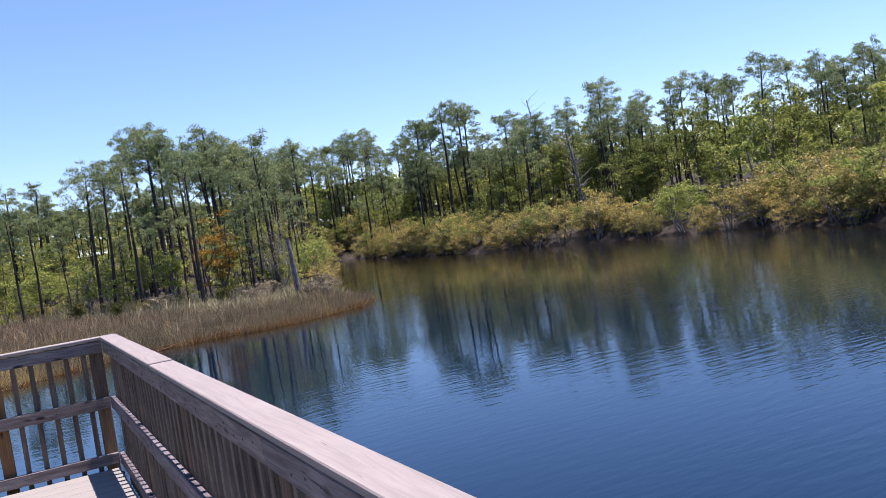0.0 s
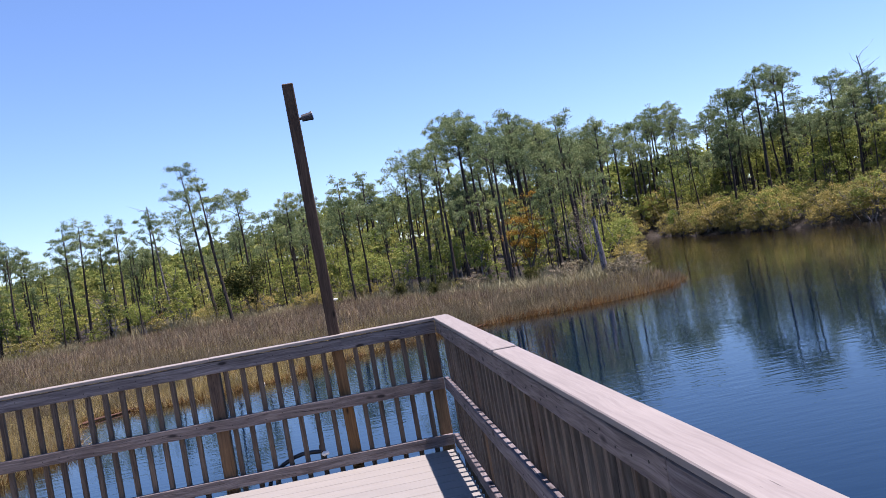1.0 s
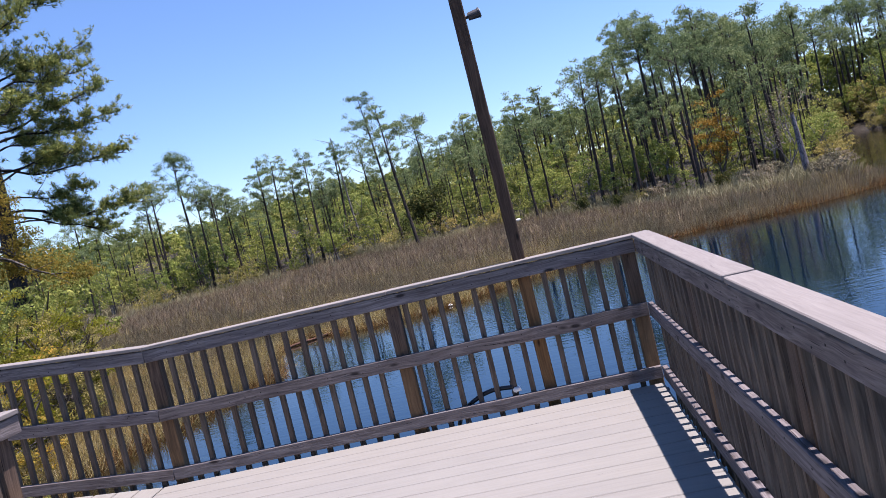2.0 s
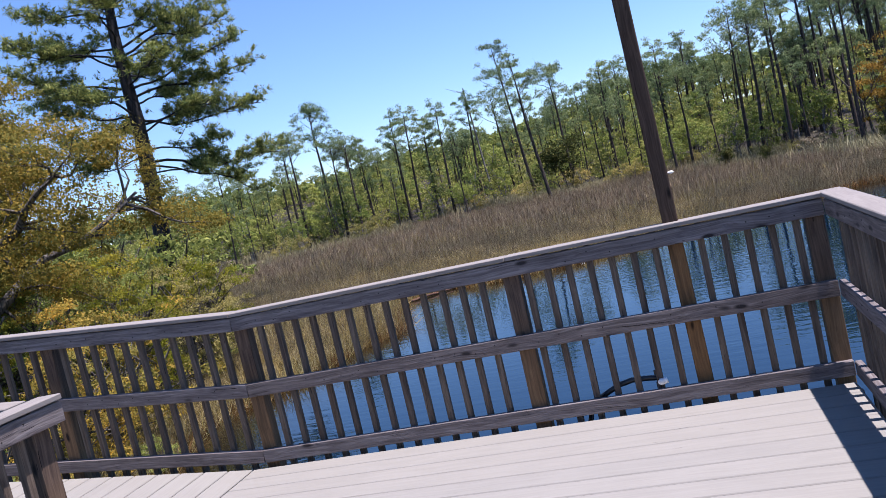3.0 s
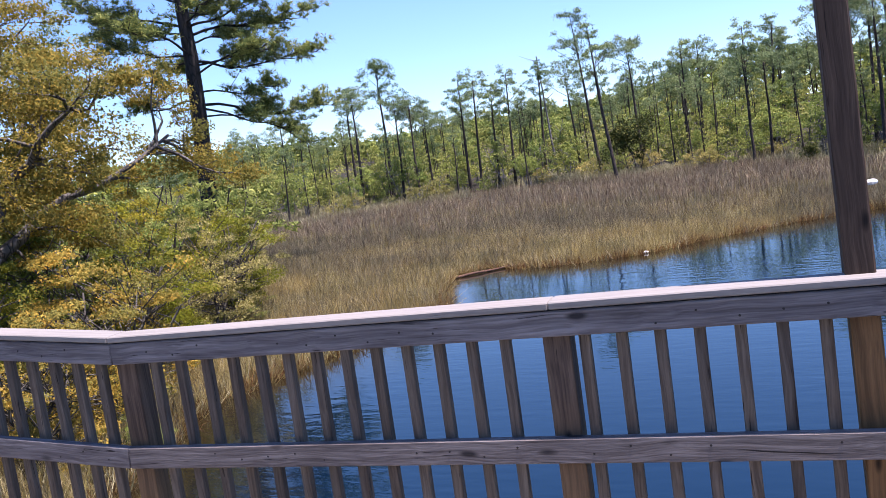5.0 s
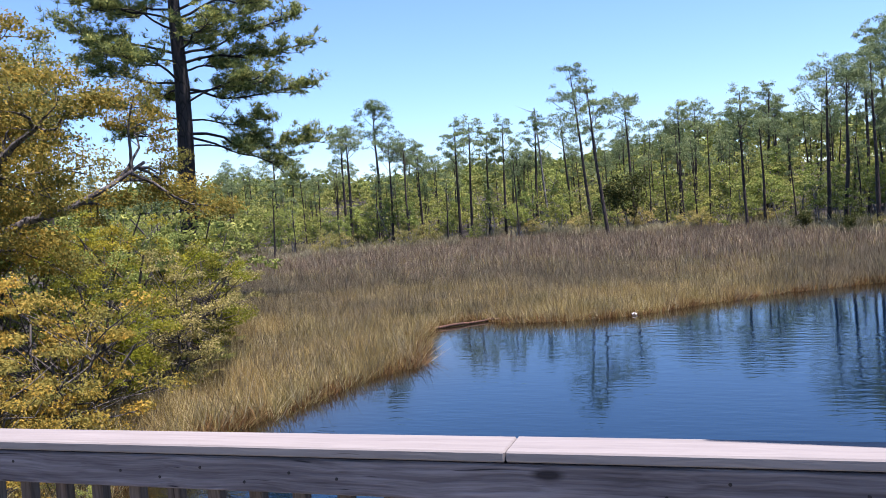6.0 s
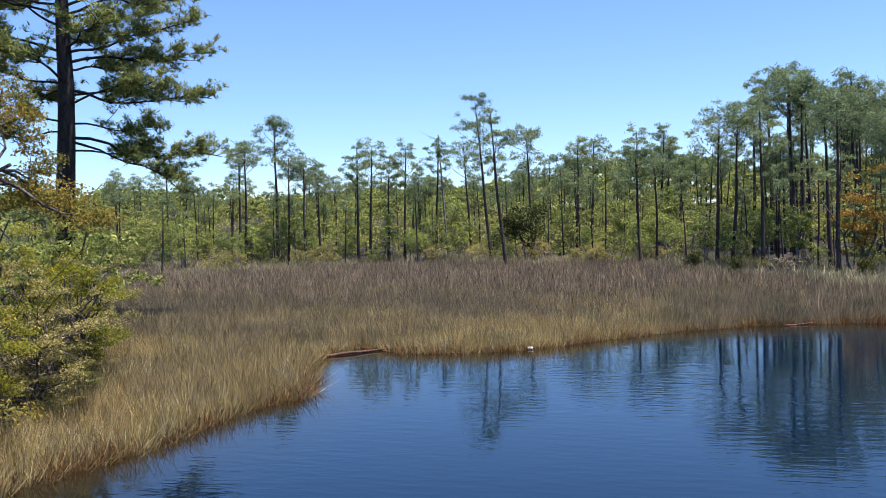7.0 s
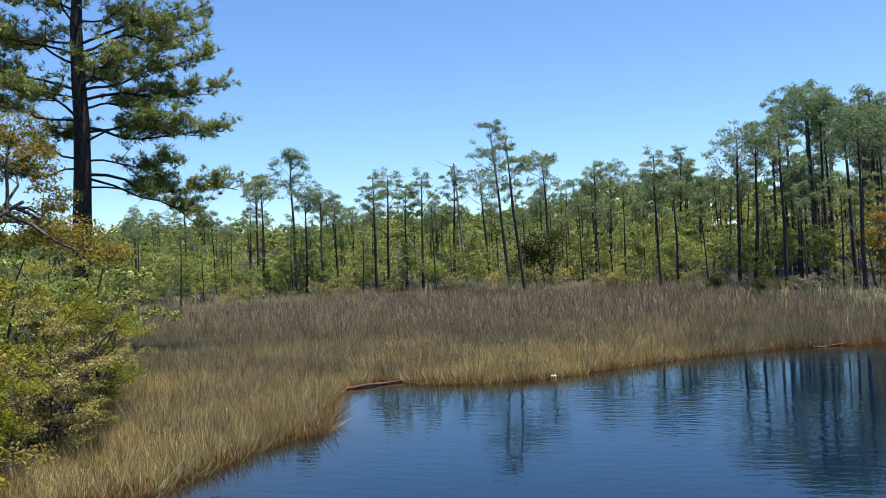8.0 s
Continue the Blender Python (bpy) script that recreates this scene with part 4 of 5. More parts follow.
# the skyline pines behind the marsh: x, y, height
MARSH_PINES = [
    (-35.8, 72.1, 11.8), (-34.5, 76.6, 14.4), (-32.1, 73.4, 11), (-30.2, 73.0, 10.9), (-30.0, 76.3, 9.4), (-28.1, 82.6, 12.4),
    (-26.0, 79.7, 12.4), (-24.7, 81.8, 11), (-22.7, 80.7, 12.2), (-22.3, 85.9, 9.2), (-21.0, 88.0, 12.6), (-17.0, 87.2, 12.2),
    (-9.5, 78.8, 12.8), (-5.7, 85.0, 11.8), (-4.3, 87.1, 12), (0.2, 82.9, 12.6), (2.5, 89.0, 12.8), (3.9, 94.2, 11.4), (-37.8, 60.7, 7.0),
    (-47.8, 70.5, 7.6), (-41.2, 82.4, 12.8),]
SPIT_PINES = [
    (5.6, 64.6, 12.0), (8.8, 68.3, 12.9), (11.9, 69.8, 14.9), (11.5, 63.8, 13.4), (12.4, 59.5, 12.2), (12.2, 77.8, 15.8), (8.2, 60.3, 11.6), (11.0, 63.9, 14.0),
    (11.0, 51.7, 11.2), (15.7, 55.7, 11.2), (13.7, 71.6, 13.2), (0.1, 67.9, 9.6), (1.5, 70.9, 9.4), (6.4, 62.4, 11.7), (26.6, 78.7, 12.8), (30.6, 82.7, 13.8)]
BANK_PINES = [
    (46.2, 104.5, 16.5), (45.6, 86.1, 15.4), (52.3, 87.2, 15.2), (54.0, 77.5, 15.2), (55.2, 73.8, 13.8), (57.5, 70.1, 14.2), (53.9, 59.8, 15.7), (57.1, 62.2, 13.6), (56.6, 57.3, 13.0),
    (59.7, 54.8, 13.7), (60.0, 51.9, 13.0), (59.4, 47.9, 11.8), (59.7, 45.0, 13.2), (60.9, 42.7, 11.7), (60.3, 39.2, 11.7), (63.3, 38.6, 9.5), (60.8, 34.3, 11.5)]
placed("pine_tree", TALL, ("trunk", "crown"), PINE_LABEL, "pine tree", "pines behind the marsh", MARSH_PINES, rng)
placed("pine_tree", TALL, ("trunk", "crown"), PINE_LABEL, "pine tree", "pines on the point", SPIT_PINES, rng)
placed("pine_tree", TALL, ("trunk", "crown"), PINE_LABEL, "pine tree", "pines on the far bank", [(x, y, h * 0.84) for x, y, h in BANK_PINES], rng)


def fill(n, x0, x1, back0, back1, h0, h1):
    """Spots in the woods behind the marsh, back0 to back1 metres behind its edge."""
    spots = []
    while len(spots) < n:
        x = float(rng.uniform(x0, x1))
        y = float(tree_line(np.array(min(x, 24.0)))) + float(rng.uniform(back0, back1))
        if not bool(in_water(np.array([x]), np.array([y]))[0]) and float(shore_distance(np.array([x]), np.array([y]))[0]) > 1.0:
            spots.append((x, y, float(rng.uniform(h0, h1))))
    return spots


def creek_head(n, h0, h1):
    """Spots on both sides of the narrow head of the creek."""
    spots = []
    while len(spots) < n:
        x, y = float(rng.uniform(20, 56)), float(rng.uniform(82, 132))
        if not bool(in_water(np.array([x]), np.array([y]))[0]) and float(shore_distance(np.array([x]), np.array([y]))[0]) > 1.5:
            spots.append((x, y, float(rng.uniform(h0, h1))))
    return spots


def bank(n, d0, d1, h0, h1, y0=8.0, y1=118.0):
    """Spots on the far bank, d0 to d1 metres behind its waterline."""
    spots = []
    while len(spots) < n:
        x, y = float(rng.uniform(38, 92)), float(rng.uniform(y0, y1))
        if not bool(in_water(np.array([x]), np.array([y]))[0]) and d0 < float(shore_distance(np.array([x]), np.array([y]))[0]) < d1:
            spots.append((x, y, float(rng.uniform(h0, h1))))
    return spots


placed("pine_tree", TALL, ("trunk", "crown"), PINE_LABEL, "pine tree", "pines on the point", creek_head(34, 13, 17), rng)
placed("slim_pine", THIN, ("trunk", "crown"), "slender young pine with a small crown", "pine tree", "young pines in the woods", fill(80, -62, 24, 0, 26, 5.5, 9.5) + fill(26, -30, 30, 14, 40, 6.0, 8.5) + fill(6, 8, 26, 2, 22, 5, 8), rng)
placed("pine_tree", TALL, ("trunk", "crown"), PINE_LABEL, "pine tree", "pines behind the marsh", fill(36, -62, 26, 12, 44, 7.5, 10.5), rng)
placed("pine_tree", TALL, ("trunk", "crown"), PINE_LABEL, "pine tree", "pines on the point", fill(10, 18, 36, 20, 44, 10, 14), rng)
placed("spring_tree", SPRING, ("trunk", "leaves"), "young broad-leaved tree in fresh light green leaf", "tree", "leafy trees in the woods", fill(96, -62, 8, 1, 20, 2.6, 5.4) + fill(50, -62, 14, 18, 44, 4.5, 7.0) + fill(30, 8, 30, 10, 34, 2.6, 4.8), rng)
placed("edge_bush", OLIVE, ("stem", "leaves"), "olive brown bush at the wood's edge", "bush", "bushes at the wood's edge", fill(28, -62, -2, -2, 5, 1.2, 2.6) + fill(5, 0, 20, 1, 6, 1.0, 2.0), rng)
placed("edge_bush", GREEN, ("stem", "leaves"), "dark green bush at the wood's edge", "bush", "bushes at the wood's edge", fill(24, -62, 0, 0, 10, 1.3, 3.0) + fill(5, 0, 20, 4, 10, 1.3, 2.6), rng)
placed("pine_tree", TALL, ("trunk", "crown"), PINE_LABEL, "pine tree", "pines on the far bank", bank(84, 5, 26, 7.5, 10.8, 14), rng)
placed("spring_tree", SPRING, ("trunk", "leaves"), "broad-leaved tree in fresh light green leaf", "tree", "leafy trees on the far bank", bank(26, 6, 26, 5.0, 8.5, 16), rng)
placed("shade_tree", SHADE, ("trunk", "leaves"), "dense dark green broad-leaved tree behind the bushes", "tree", "leafy trees on the far bank", bank(60, 5, 24, 5.5, 9.5, 16), rng)
placed("bank_bush", OLIVE, ("stem", "leaves"), "olive brown bush hanging over the water", "bush", "bushes along the far bank", bank(44, 0.0, 0.8, 1.5, 2.6, 16) + bank(64, 0.6, 2.5, 2.6, 4.2, 16) + bank(20, 2.5, 6, 3.0, 4.4, 16), rng)
placed("bank_bush", OLIVE, ("stem", "leaves"), "olive brown bush at the head of the creek", "bush", "bushes along the far bank", creek_head(26, 2.2, 4.5), rng)


def left_shore(n, off0, off1, y0, y1, h0, h1):
    """Spots on the near side of the creek, off0 to off1 metres back from its waterline."""
    spots = []
    for i in range(n):
        y = float(rng.uniform(y0, y1))
        spots.append((float(np.interp(y, [45, 54, 69, 103, 125], [19.2, 21.4, 26.5, 38, 45])) - float(rng.uniform(off0, off1)), y, float(rng.uniform(h0, h1))))
    return spots


def behind_head(n, h0, h1):
    return [(float(rng.uniform(34, 66)), float(rng.uniform(127, 150)), float(rng.uniform(h0, h1))) for i in range(n)]


placed("bank_bush", OLIVE, ("stem", "leaves"), "olive brown bush closing the head of the creek", "bush", "bushes along the creek",
       [(float(rng.uniform(38, 58)), float(rng.uniform(125.5, 134)), float(rng.uniform(2.8, 5.2))) for i in range(20)], rng)
placed("bank_bush", OLIVE, ("stem", "leaves"), "olive brown bush beside the creek", "bush", "bushes along the creek", left_shore(26, 0.3, 2.0, 53, 120, 1.4, 3.0), rng)
placed("bank_bush", GREEN, ("stem", "leaves"), "dark green bush beside the creek", "bush", "bushes along the creek", left_shore(20, 1.5, 7.0, 58, 120, 2.0, 4.5), rng)
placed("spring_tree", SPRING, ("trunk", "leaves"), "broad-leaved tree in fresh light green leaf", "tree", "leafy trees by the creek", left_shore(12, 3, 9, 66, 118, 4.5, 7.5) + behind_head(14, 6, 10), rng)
placed("pine_tree", TALL, ("trunk", "crown"), PINE_LABEL, "pine tree", "pines at the head of the creek", behind_head(26, 13, 17), rng)
placed("bank_bush", GREEN, ("stem", "leaves"), "dark green bush on the far bank", "bush", "bushes along the far bank", bank(22, 1.0, 6, 2.5, 4.6, 16), rng)
placed("bank_bush", YELLOW, ("stem", "leaves"), "yellow green bush on the far bank", "bush", "bushes along the far bank", bank(30, 0.4, 5, 2.2, 4.4, 16), rng)
placed("slim_pine", THIN, ("trunk", "crown"), "slender pine deep in the woods", "pine tree", "young pines in the woods", fill(34, -18, 9, 18, 46, 8.5, 11.5), rng)
placed("slim_pine", THIN, ("trunk", "crown"), "slender dark pine standing close among others on the far bank", "pine tree", "pines on the far bank", bank(46, 3.5, 16, 8.0, 11.0, 50) + creek_head(14, 9, 12), rng)
placed("pine_tree", TALL, ("trunk", "crown"), PINE_LABEL, "pine tree", "pines on the far bank", bank(22, 4, 16, 9.5, 12.0, 66), rng)

# the pair of leaning pines at the marsh edge, and a dead pole beyond
LEANERS = [((-13.2, 76.6, 16.2), 300, (-1.3, 0.2), 2.3, 0.6, 15), ((-10.8, 68.8, 13.8), 301, (-1.1, 0.1), 1.9, 0.66, 12), ((16.5, 51.8, 11.6), 302, (-0.5, 0.0), 1.9, 0.66, 12)]
for (x, y, h), seed, lean, r, bare, limbs in LEANERS:
    meshes = pine("leaning_pine", seed, h, r, bare, limbs, 0.17, lean, NEEDLES, 4, 6)
    thing_of("pine_tree", meshes, ("trunk", "crown"), "leaning pine with a sparse open crown at the marsh edge", "pine tree", "", (x, y, float(ground_height([x], [y])[0])))


def dead_tree(name, x, y, h, r, lean, twigs, label, seed):
    rng = np.random.default_rng(seed)
    s = Soup()
    axis = bent_line(rng, (0, 0, -0.3), (lean[0], lean[1], h), 8, h * 0.008)
    s.tube(axis, np.linspace(r, r * 0.45, 8), 9)
    for i in range(twigs):
        f = rng.uniform(0.45, 0.98)
        p = np.array([np.interp(f, np.linspace(0, 1, 8), axis[:, k]) for k in range(3)])
        a, l = rng.uniform(0, 6.28), rng.uniform(0.12, 0.42) * h * 0.5
        e = p + np.array([math.cos(a) * l, math.sin(a) * l, l * rng.uniform(0.2, 0.9)])
        s.tube(bent_line(rng, p, e, 4, l * 0.08), r * 0.25 * np.array([1, 0.8, 0.5, 0.2]), 4)
    ob = new(name, s.mesh(name, SNAG_BARK if name == "snag" else GREY_BARK, True))
    ob.matrix_basis = pose(x, y, float(ground_height([x], [y])[0]))
    return tagged(ob, label, "dead tree")


dead_tree("snag", 15.9, 45.4, 4.1, 0.24, (-0.3, 0.0), 2, "broken grey trunk standing at the marsh point", 1)
dead_tree("dead_pole", -19.8, 89.0, 13.0, 0.14, (-0.9, 0.0), 5, "bare grey dead pole in the woods", 2)
dead_tree("dead_pole", 53.5, 68.5, 13.0, 0.11, (-1.7, 0.6), 22, "leaning dead tree with bare branches on the far bank", 3)

dead_tree("dead_tree", 47.8, 56.0, 9.2, 0.2, (-0.9, 0.3), 26, "dead tree with pale bare branches on the far bank", 4)

# dark evergreen shrubs by the leaning pines and on the point
DARK = broadleaf("dark_shrub", 323, 5.0, 0.55, 3, 3, 40, 0.3, 0.2, LEAF_DEEP, OAK_BARK, fine=False)
for x, y, h in ((-9.4, 73.6, 5.4), (3.5, 58.6, 1.7), (5.4, 54.5, 1.5), (12.0, 49.0, 1.6)):
    thing_of("dark_shrub", DARK, ("trunk", "leaves"), "dark glossy evergreen shrub at the wood's edge", "shrub", "dark shrubs", (x, y, float(ground_height([x], [y])[0]) - 0.05), h / 5.0, x * 31.0)

# rust-coloured tree, bare bush and twiggy tree on the point
RUST = leafy("rust_tree", 320, 8.0, 2.0, 0.1, 60, 60, 0.62, 0.17, LEAF_RUST, OAK_BARK, 3)
thing_of("rust_tree", RUST, ("trunk", "leaves"), "dense tree with orange brown leaves among the pines", "tree", "", (13.0, 54.4, -1.8), 0.8)
BARE = broadleaf("bare_tree", 321, 6.0, 0.6, 3, 4, 4, 0.3, 0.14, TWIGS, GREY_BARK)
thing_of("bare_tree", BARE, ("trunk", "twig_mass"), "pale twiggy tree still bare of leaves", "tree", "", (16.3, 51.5, -1.9))
BRUSH = leafy("bare_bush", 322, 1.7, 1.15, 0.0, 46, 56, 0.27, 0.11, TWIGS, GREY_BARK, 7, 0.6, 1)
for x, y, h in ((16.8, 44.6, 1.6), (18.0, 46.3, 1.5), (16.0, 43.2, 1.3), (13.6, 47.0, 1.5), (14.8, 49.1, 1.7), (8.8, 54.5, 1.5), (4.0, 63.0, 1.4)):
    thing_of("bare_bush", BRUSH, ("stem", "twig_mass"), "pale grey bush of bare twigs on the point", "bush", "bare bushes on the point", (x, y, float(ground_height([x], [y])[0])), h / 1.7, x * 77.0)

def drift_log(x0, y0, x1, y1, r, seed):
    rng = np.random.default_rng(seed)
    s = Soup()
    ln = math.hypot(x1 - x0, y1 - y0)
    line = bent_line(rng, (-ln / 2, 0, 0), (ln / 2, 0, 0.03), 7, 0.04)
    s.tube(np.concatenate([line[:1], line, line[-1:]]), r * np.array([0.02, 1, 1.05, 0.95, 0.9, 0.8, 0.7, 0.6, 0.02]), 8)
    ob = new("drift_log", s.mesh("drift_log", RED_BARK, True))
    ob.matrix_basis = pose((x0 + x1) / 2, (y0 + y1) / 2, WATER_Z + r * 0.5, 0, 0, math.degrees(math.atan2(y1 - y0, x1 - x0)))
    tagged(ob, "reddish brown log lying along the waterline", "log", "logs at the waterline")


drift_log(-10.6, 23.8, -9.1, 25.4, 0.05, 1)
drift_log(-9.3, 25.5, -7.9, 25.0, 0.045, 2)
drift_log(-0.9, 29.4, 0.2, 30.3, 0.045, 3)
drift_log(4.4, 31.8, 5.6, 32.5, 0.04, 4)
bm = bmesh.new()
bmesh.ops.create_uvsphere(bm, u_segments=12, v_segments=8, radius=0.075, matrix=Matrix.Diagonal((1.3, 1, 0.8, 1)))
float_ball = new("float", bm_mesh("float", bm, WHITE_PVC, True))
float_ball.matrix_basis = pose(-4.36, 25.75, WATER_Z + 0.03)
tagged(float_ball, "small white plastic float at the reed edge", "float")

# ---- the near wooded bank ----
SIDE = math.atan2(0.595, 0.80)
# long limbs: direction, reach, height at the trunk, height at the tip
BIG_LIMBS = [(SIDE - 0.1, 4.9, 12.4, 14.0), (SIDE + 0.5, 4.4, 11.9, 12.8), (SIDE + 0.1, 5.7, 10.2, 10.9), (SIDE - 0.45, 5.2, 10.6, 11.6), (SIDE + 0.05, 5.6, 9.2, 8.9),
             (SIDE + 0.5, 4.7, 9.0, 9.6), (SIDE - 0.3, 3.4, 7.9, 7.5), (SIDE + 0.12, 6.1, 7.4, 6.5), (SIDE - 0.1, 4.4, 7.3, 4.9), (SIDE + 0.2, 2.9, 6.9, 6.6),
             (SIDE + 3.0, 4.2, 12.0, 13.1), (SIDE + 3.3, 4.6, 10.6, 11.7), (SIDE + 2.9, 3.8, 9.4, 9.9), (SIDE + 3.4, 3.2, 8.0, 8.4), (SIDE + 3.1, 2.4, 7.6, 7.2)]
limb_rng = np.random.default_rng(400)
BIG_LIMBS += [(i * 2.399, float(np.interp(g, [0, 0.5, 1], [4.6, 4.8, 0.8]) * limb_rng.uniform(0.7, 1.05)), 8.6 + 11.2 * g, 9.0 + 11.6 * g) for i, g in enumerate(np.linspace(0, 1, 27))]
BIG_PINE = old_pine("big_pine", 400, 20.6, 0.40, BIG_LIMBS, NEEDLES_NEAR)
thing_of("big_pine", BIG_PINE, ("trunk", "crown"), "large old pine with spreading limbs and yellow green needles", "pine tree", "", (-22.7, 28.0, -1.7))
for x, y, h, k in ((-31.6, 30.1, 12.5, 0), (-28.5, 26.2, 9.5, 2), (-38.7, 37.0, 11.0, 1)):
    thing_of("pine_tree", TALL[k][0], ("trunk", "crown"), "pine standing behind the golden oak", "pine tree", "", (x, y, -1.5), h / 14.0, x * 40.0)


def oak(name, seed, mat):
    """A low spreading oak: a short trunk, long wavy limbs, and leaf clouds on the side twigs."""
    rng = np.random.default_rng(seed)
    wood_s, leaf_s, ends = Soup(), Soup(), []
    wood_s.tube(bent_line(rng, (0, 0, -0.4), (0.3, 0.2, 2.6), 5, 0.06), [0.5, 0.42, 0.38, 0.36, 0.34], 10)
    for i in range(16):
        a, tilt = i * 2.399, rng.uniform(0.1, 1.45)
        d = np.array([math.cos(a) * math.cos(tilt), math.sin(a) * math.cos(tilt), math.sin(tilt)])
        ln = rng.uniform(3.6, 5.4) * (1 + 0.16 * tilt)
        line = bent_line(rng, np.array([0.25, 0.15, rng.uniform(1.6, 2.6)]), np.array([0.3, 0.2, 2.4]) + d * ln, 9, 0.30)
        wood_s.tube(line, np.linspace(0.17, 0.035, 9), 7)
        for k in range(13):
            f = rng.uniform(0.25, 1.0)
            q = np.array([np.interp(f, np.linspace(0, 1, 9), line[:, c]) for c in range(3)])
            e2 = d + rng.normal(size=3) * 0.75
            e2 /= np.linalg.norm(e2)
            sub = bent_line(rng, q, q + e2 * rng.uniform(0.8, 2.0), 5, 0.12)
            wood_s.tube(sub, np.linspace(0.04, 0.012, 5), 5)
            for w in range(5):
                g = rng.integers(1, 5)
                e3 = e2 + rng.normal(size=3) * 0.8
                tip = sub[g] + e3 / np.linalg.norm(e3) * rng.uniform(0.25, 0.8)
                wood_s.tube(np.stack([sub[g], (sub[g] + tip) / 2, tip]), [0.012, 0.009, 0.005], 3)
                ends.append(tip)
    ends = np.array(ends)
    ends = ends[ends[:, 2] > 2.0]
    outs = (ends - np.array([0, 0, 3.0])) / 5.0
    leaf_s.tufts(ends, rng.uniform(0.3, 0.68, len(ends)), outs, rng, 290, 0.057, 0.043, 0.75)
    return wood_s.mesh(name + "_trunk", OAK_BARK, True), leaf_s.mesh(name + "_leaves", mat)


OAK = oak("golden_oak", 411, LEAF_GOLD)
thing_of("oak_tree", OAK, ("trunk", "leaves"), "spreading oak with grey limbs and golden new leaves", "oak tree", "", (-17.75, 9.5, -1.6), 1.15, 40.0)
NEAR_KINDS = [(leafy("near_bush", 420 + i, 3.4, 1.75, -0.02, 105, 160, 0.31, 0.056, mat, OAK_BARK, 6, 0.5, 1), 3.4)
              for i, mat in enumerate([LEAF_NEAR, LEAF_OLIVE, LEAF_LIGHT, LEAF_GOLD])]
NEAR_LABELS = ["dense dark green bush on the near bank", "olive brown bush with grey twigs on the near bank", "bright green leafy bush on the near bank", "golden leaved bush beside the boardwalk"]
NEAR_BUSHES = [
    (-13.4, 11.7, 3.3, 0), (-13.7, 14.3, 3.1, 1), (-14.6, 16.8, 3.3, 0), (-15.9, 19.2, 2.9, 1), (-15.8, 14.1, 4.0, 2),
    (-17.1, 17.0, 4.0, 0), (-18.7, 20.5, 3.4, 2), (-21.1, 24.3, 3.2, 0), (-12.0, 8.9, 3.5, 3), (-11.2, 6.8, 2.7, 3), (-11.7, 4.5, 2.2, 2), (-10.4, 7.7, 0.9, 2),
    (-15.2, 8.2, 3.6, 0), (-13.8, 2.3, 3.0, 3), (-12.2, 0.0, 2.6, 0), (-22.9, 22.3, 4.2, 1), (-19.7, 16.4, 4.4, 0), (-24.7, 29.1, 3.6, 0),
    (-28.9, 35.0, 3.8, 0), (-34.0, 40.9, 3.6, 1), (-16.8, 3.7, 3.8, 0), (-17.6, 12.0, 4.2, 2), (-20.6, 13.0, 5.0, 0), (-23.2, 17.4, 5.2, 0), (-21.3, 26.7, 4.7, 0), (-20.6, 25.3, 3.6, 2)]
for i, (x, y, h, k) in enumerate(NEAR_BUSHES):
    meshes, tall = (GREEN[i % 3] if x < -19.0 else NEAR_KINDS[k])
    thing_of("bush", meshes, ("stem", "leaves"), NEAR_LABELS[0 if x < -19.0 else k], "bush", "bushes on the near bank", (x, y, float(ground_height([x], [y])[0]) - 0.05), h / tall, i * 67.0)


def palmetto(x, y, size, seed):
    rng = np.random.default_rng(seed)
    s = Soup()
    plant = tagged(new("palmetto"), "low palmetto with yellow green fan fronds", "palmetto", "palmettos by the reeds")
    plant.matrix_basis = pose(x, y, float(ground_height([x], [y])[0]))
    for i in range(9):
        a, up = rng.uniform(0, 6.28), rng.uniform(0.5, 1.3)
        d = np.array([math.cos(a), math.sin(a), up])
        hub = d / np.linalg.norm(d) * size * rng.uniform(0.5, 0.8)
        s.tube(np.stack([[0, 0, 0], hub * 0.5 + [0, 0, 0.04], hub]), [0.012, 0.01, 0.008], 4)
        n = 15
        fan = np.linspace(-1.3, 1.3, n)
        side = np.array([-math.sin(a), math.cos(a), 0])
        fwd = np.array([math.cos(a), math.sin(a), 0.25])
        tips = hub + (np.cos(fan)[:, None] * fwd + np.sin(fan)[:, None] * side) * size * 0.5
        w = np.cross(tips - hub, [0, 0, 1.0])
        w = w / np.linalg.norm(w, axis=1)[:, None] * 0.02
        midp = hub + (tips - hub) * 0.5
        v = np.stack([np.repeat(hub[None], n, 0), midp + w, tips - [0, 0, 0.05], midp - w], 1)
        s.add(v.reshape(-1, 3), np.arange(n * 4).reshape(n, 4))
    part("fronds", s.mesh("fronds", PALMETTO), plant)


for i, (x, y, size) in enumerate(((-13.8, 15.8, 0.9), (-13.2, 14.7, 0.7), (-14.8, 18.0, 0.8), (-12.3, 10.0, 0.7))):
    palmetto(x, y, size, 500 + i)


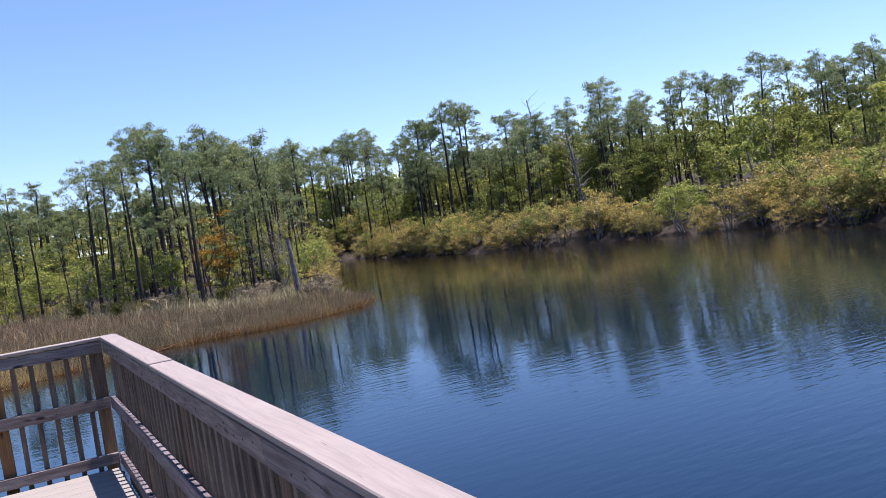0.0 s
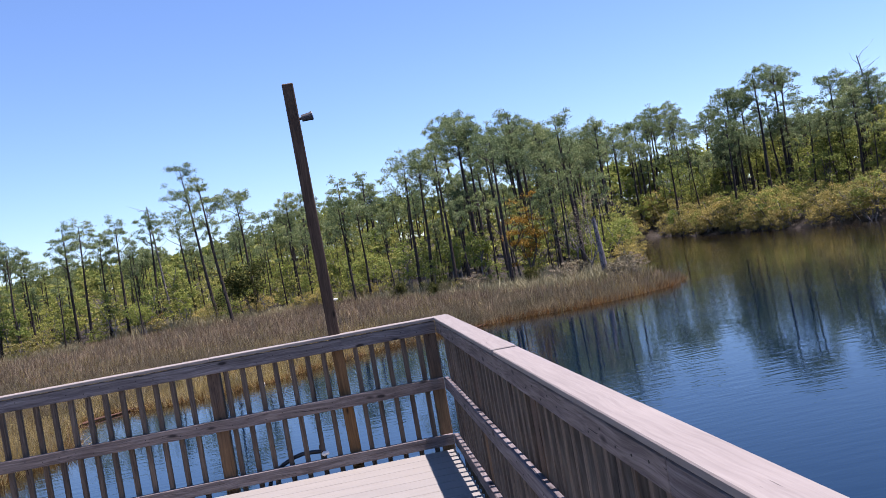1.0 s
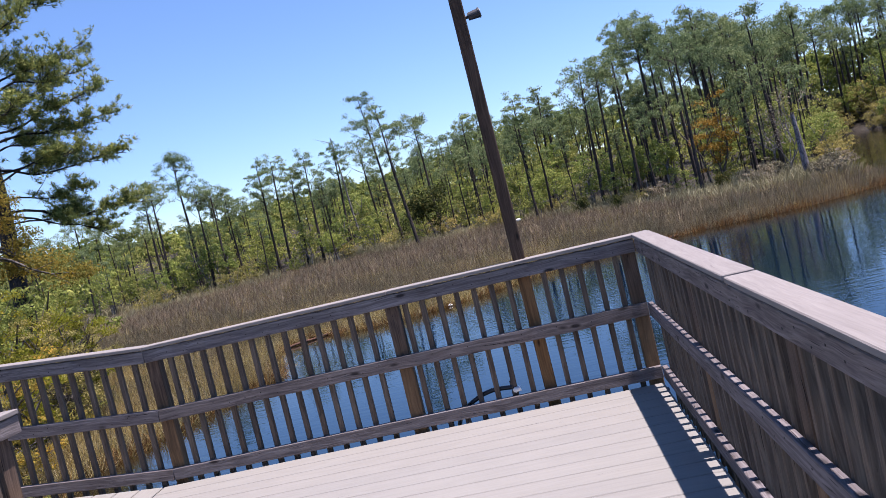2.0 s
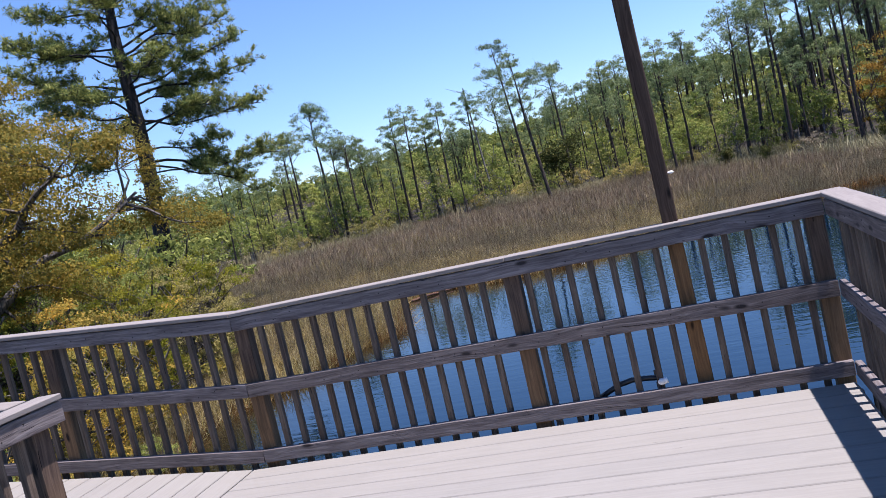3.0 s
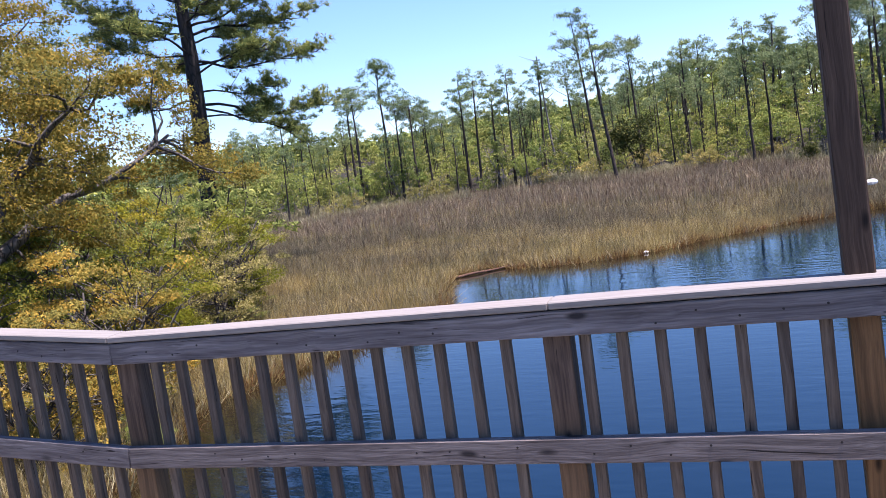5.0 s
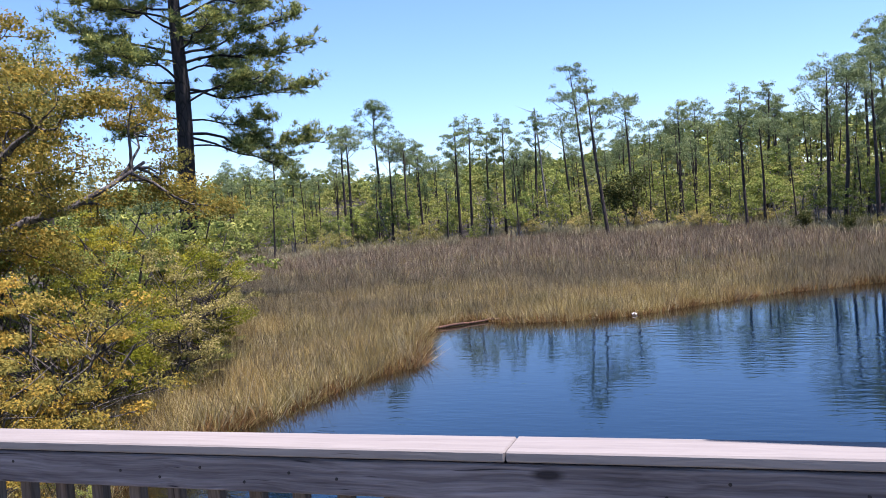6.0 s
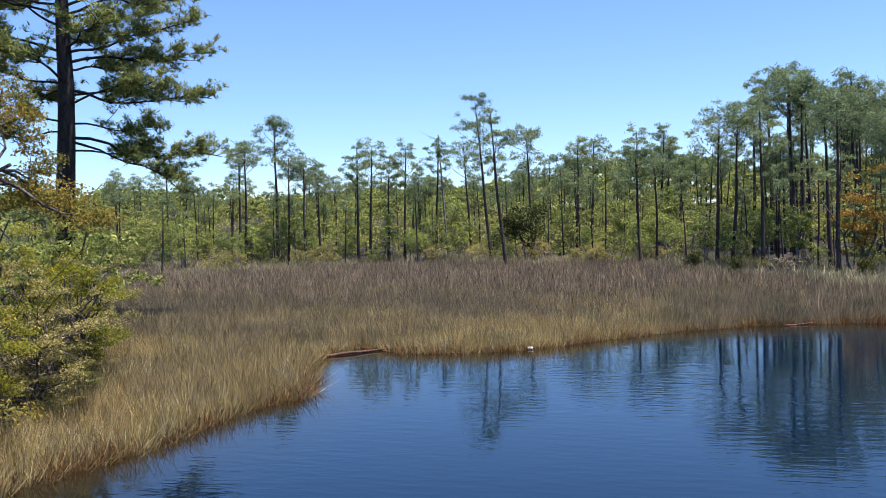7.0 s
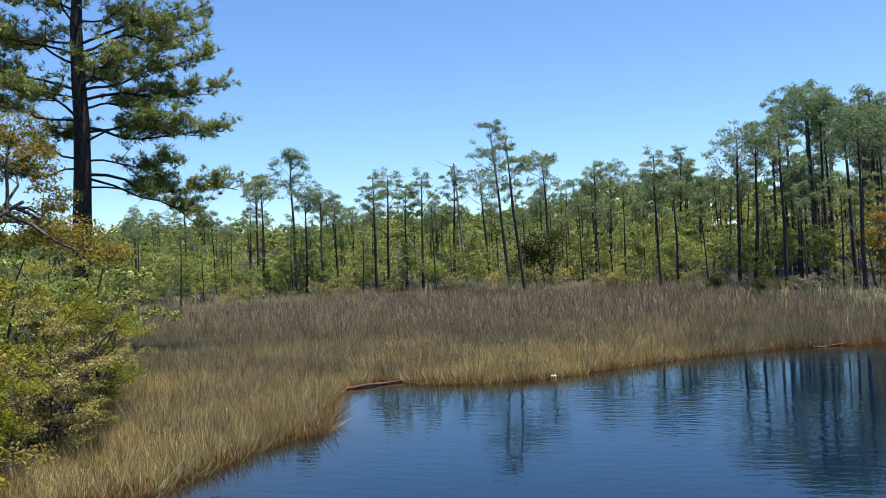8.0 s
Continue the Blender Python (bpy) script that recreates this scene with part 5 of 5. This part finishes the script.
# ---- far woods that close the view ----
def woods(name, n, where, leaf, size, mat, label, seed):
    rng = np.random.default_rng(seed)
    x, y, top = where(rng, n // 18)
    z = ground_height(x, y)
    h = z + top * rng.uniform(0.0, 1.0, len(x)) ** 0.8
    s = Soup()
    s.tufts(np.stack([x, y, h], -1), size * rng.uniform(0.5, 1.2, len(x)), np.tile([0, 0, 0.5], (len(x), 1)), rng, 18, leaf, leaf * 0.7)
    tagged(new(name, s.mesh(name, mat)), label, "woods", kind="stuff")


def marsh_woods(rng, n):
    x = rng.uniform(-80, 34, n)
    y = tree_line(np.minimum(x, 24)) + 9 + rng.uniform(0, 1, n) ** 1.3 * 45
    ok = ~in_water(x, y) & ((x < 5) | (y > tree_line(np.minimum(x, 24)) + 20))
    x, y = x[ok], y[ok]
    top = 3.4 + 1.6 * ripple(x, y, 0.35) + 1.3 * ripple(x, y, 1.1, 2.0) + np.clip((y - tree_line(np.minimum(x, 24)) - 22) / 6, 0, 3.4)
    return x, y, np.maximum(top, 0.6)


def bank_woods(rng, n):
    x, y = rng.uniform(38, 100, n), rng.uniform(-20, 150, n)
    ok = ~in_water(x, y)
    x, y = x[ok], y[ok]
    d = shore_distance(x, y)
    ok = (d > 3) & (d < 45) & (x > np.interp(y, [0, 38, 70, 100, 122], [20, 30, 35, 41.5, 47]))
    x, y = x[ok], y[ok]
    return x, y, np.maximum(0.5, 3.4 + 1.8 * ripple(x, y, 0.5) + 1.8 * ripple(x, y, 1.2, 2.0) + np.clip((d[ok] - 18) / 8, 0, 3))


def round_woods(rng, n):
    a = np.where(rng.uniform(0, 1, n) < 0.75, rng.uniform(0.15, 2.75, n), rng.uniform(0, 2 * np.pi, n))
    r = rng.uniform(140, 165, n)
    x, y = np.cos(a) * r, np.sin(a) * r + 10
    return x, y, np.interp(a, [1.0, 1.6, 1.85], [6.5, 7.2, 3.2]) + 1.4 * ripple(x, y, 0.12) + 1.2 * ripple(x, y, 0.5)


woods("undergrowth", 150000, marsh_woods, 0.22, 0.75, LEAF_UNDER, "fresh green undergrowth filling the pine woods", 601)
woods("bank_undergrowth", 120000, bank_woods, 0.26, 0.9, LEAF_DARK, "green undergrowth on the far bank", 602)
woods("distant_woods", 90000, round_woods, 1.0, 2.2, LEAF_DARK, "distant green woods round the marsh", 603)
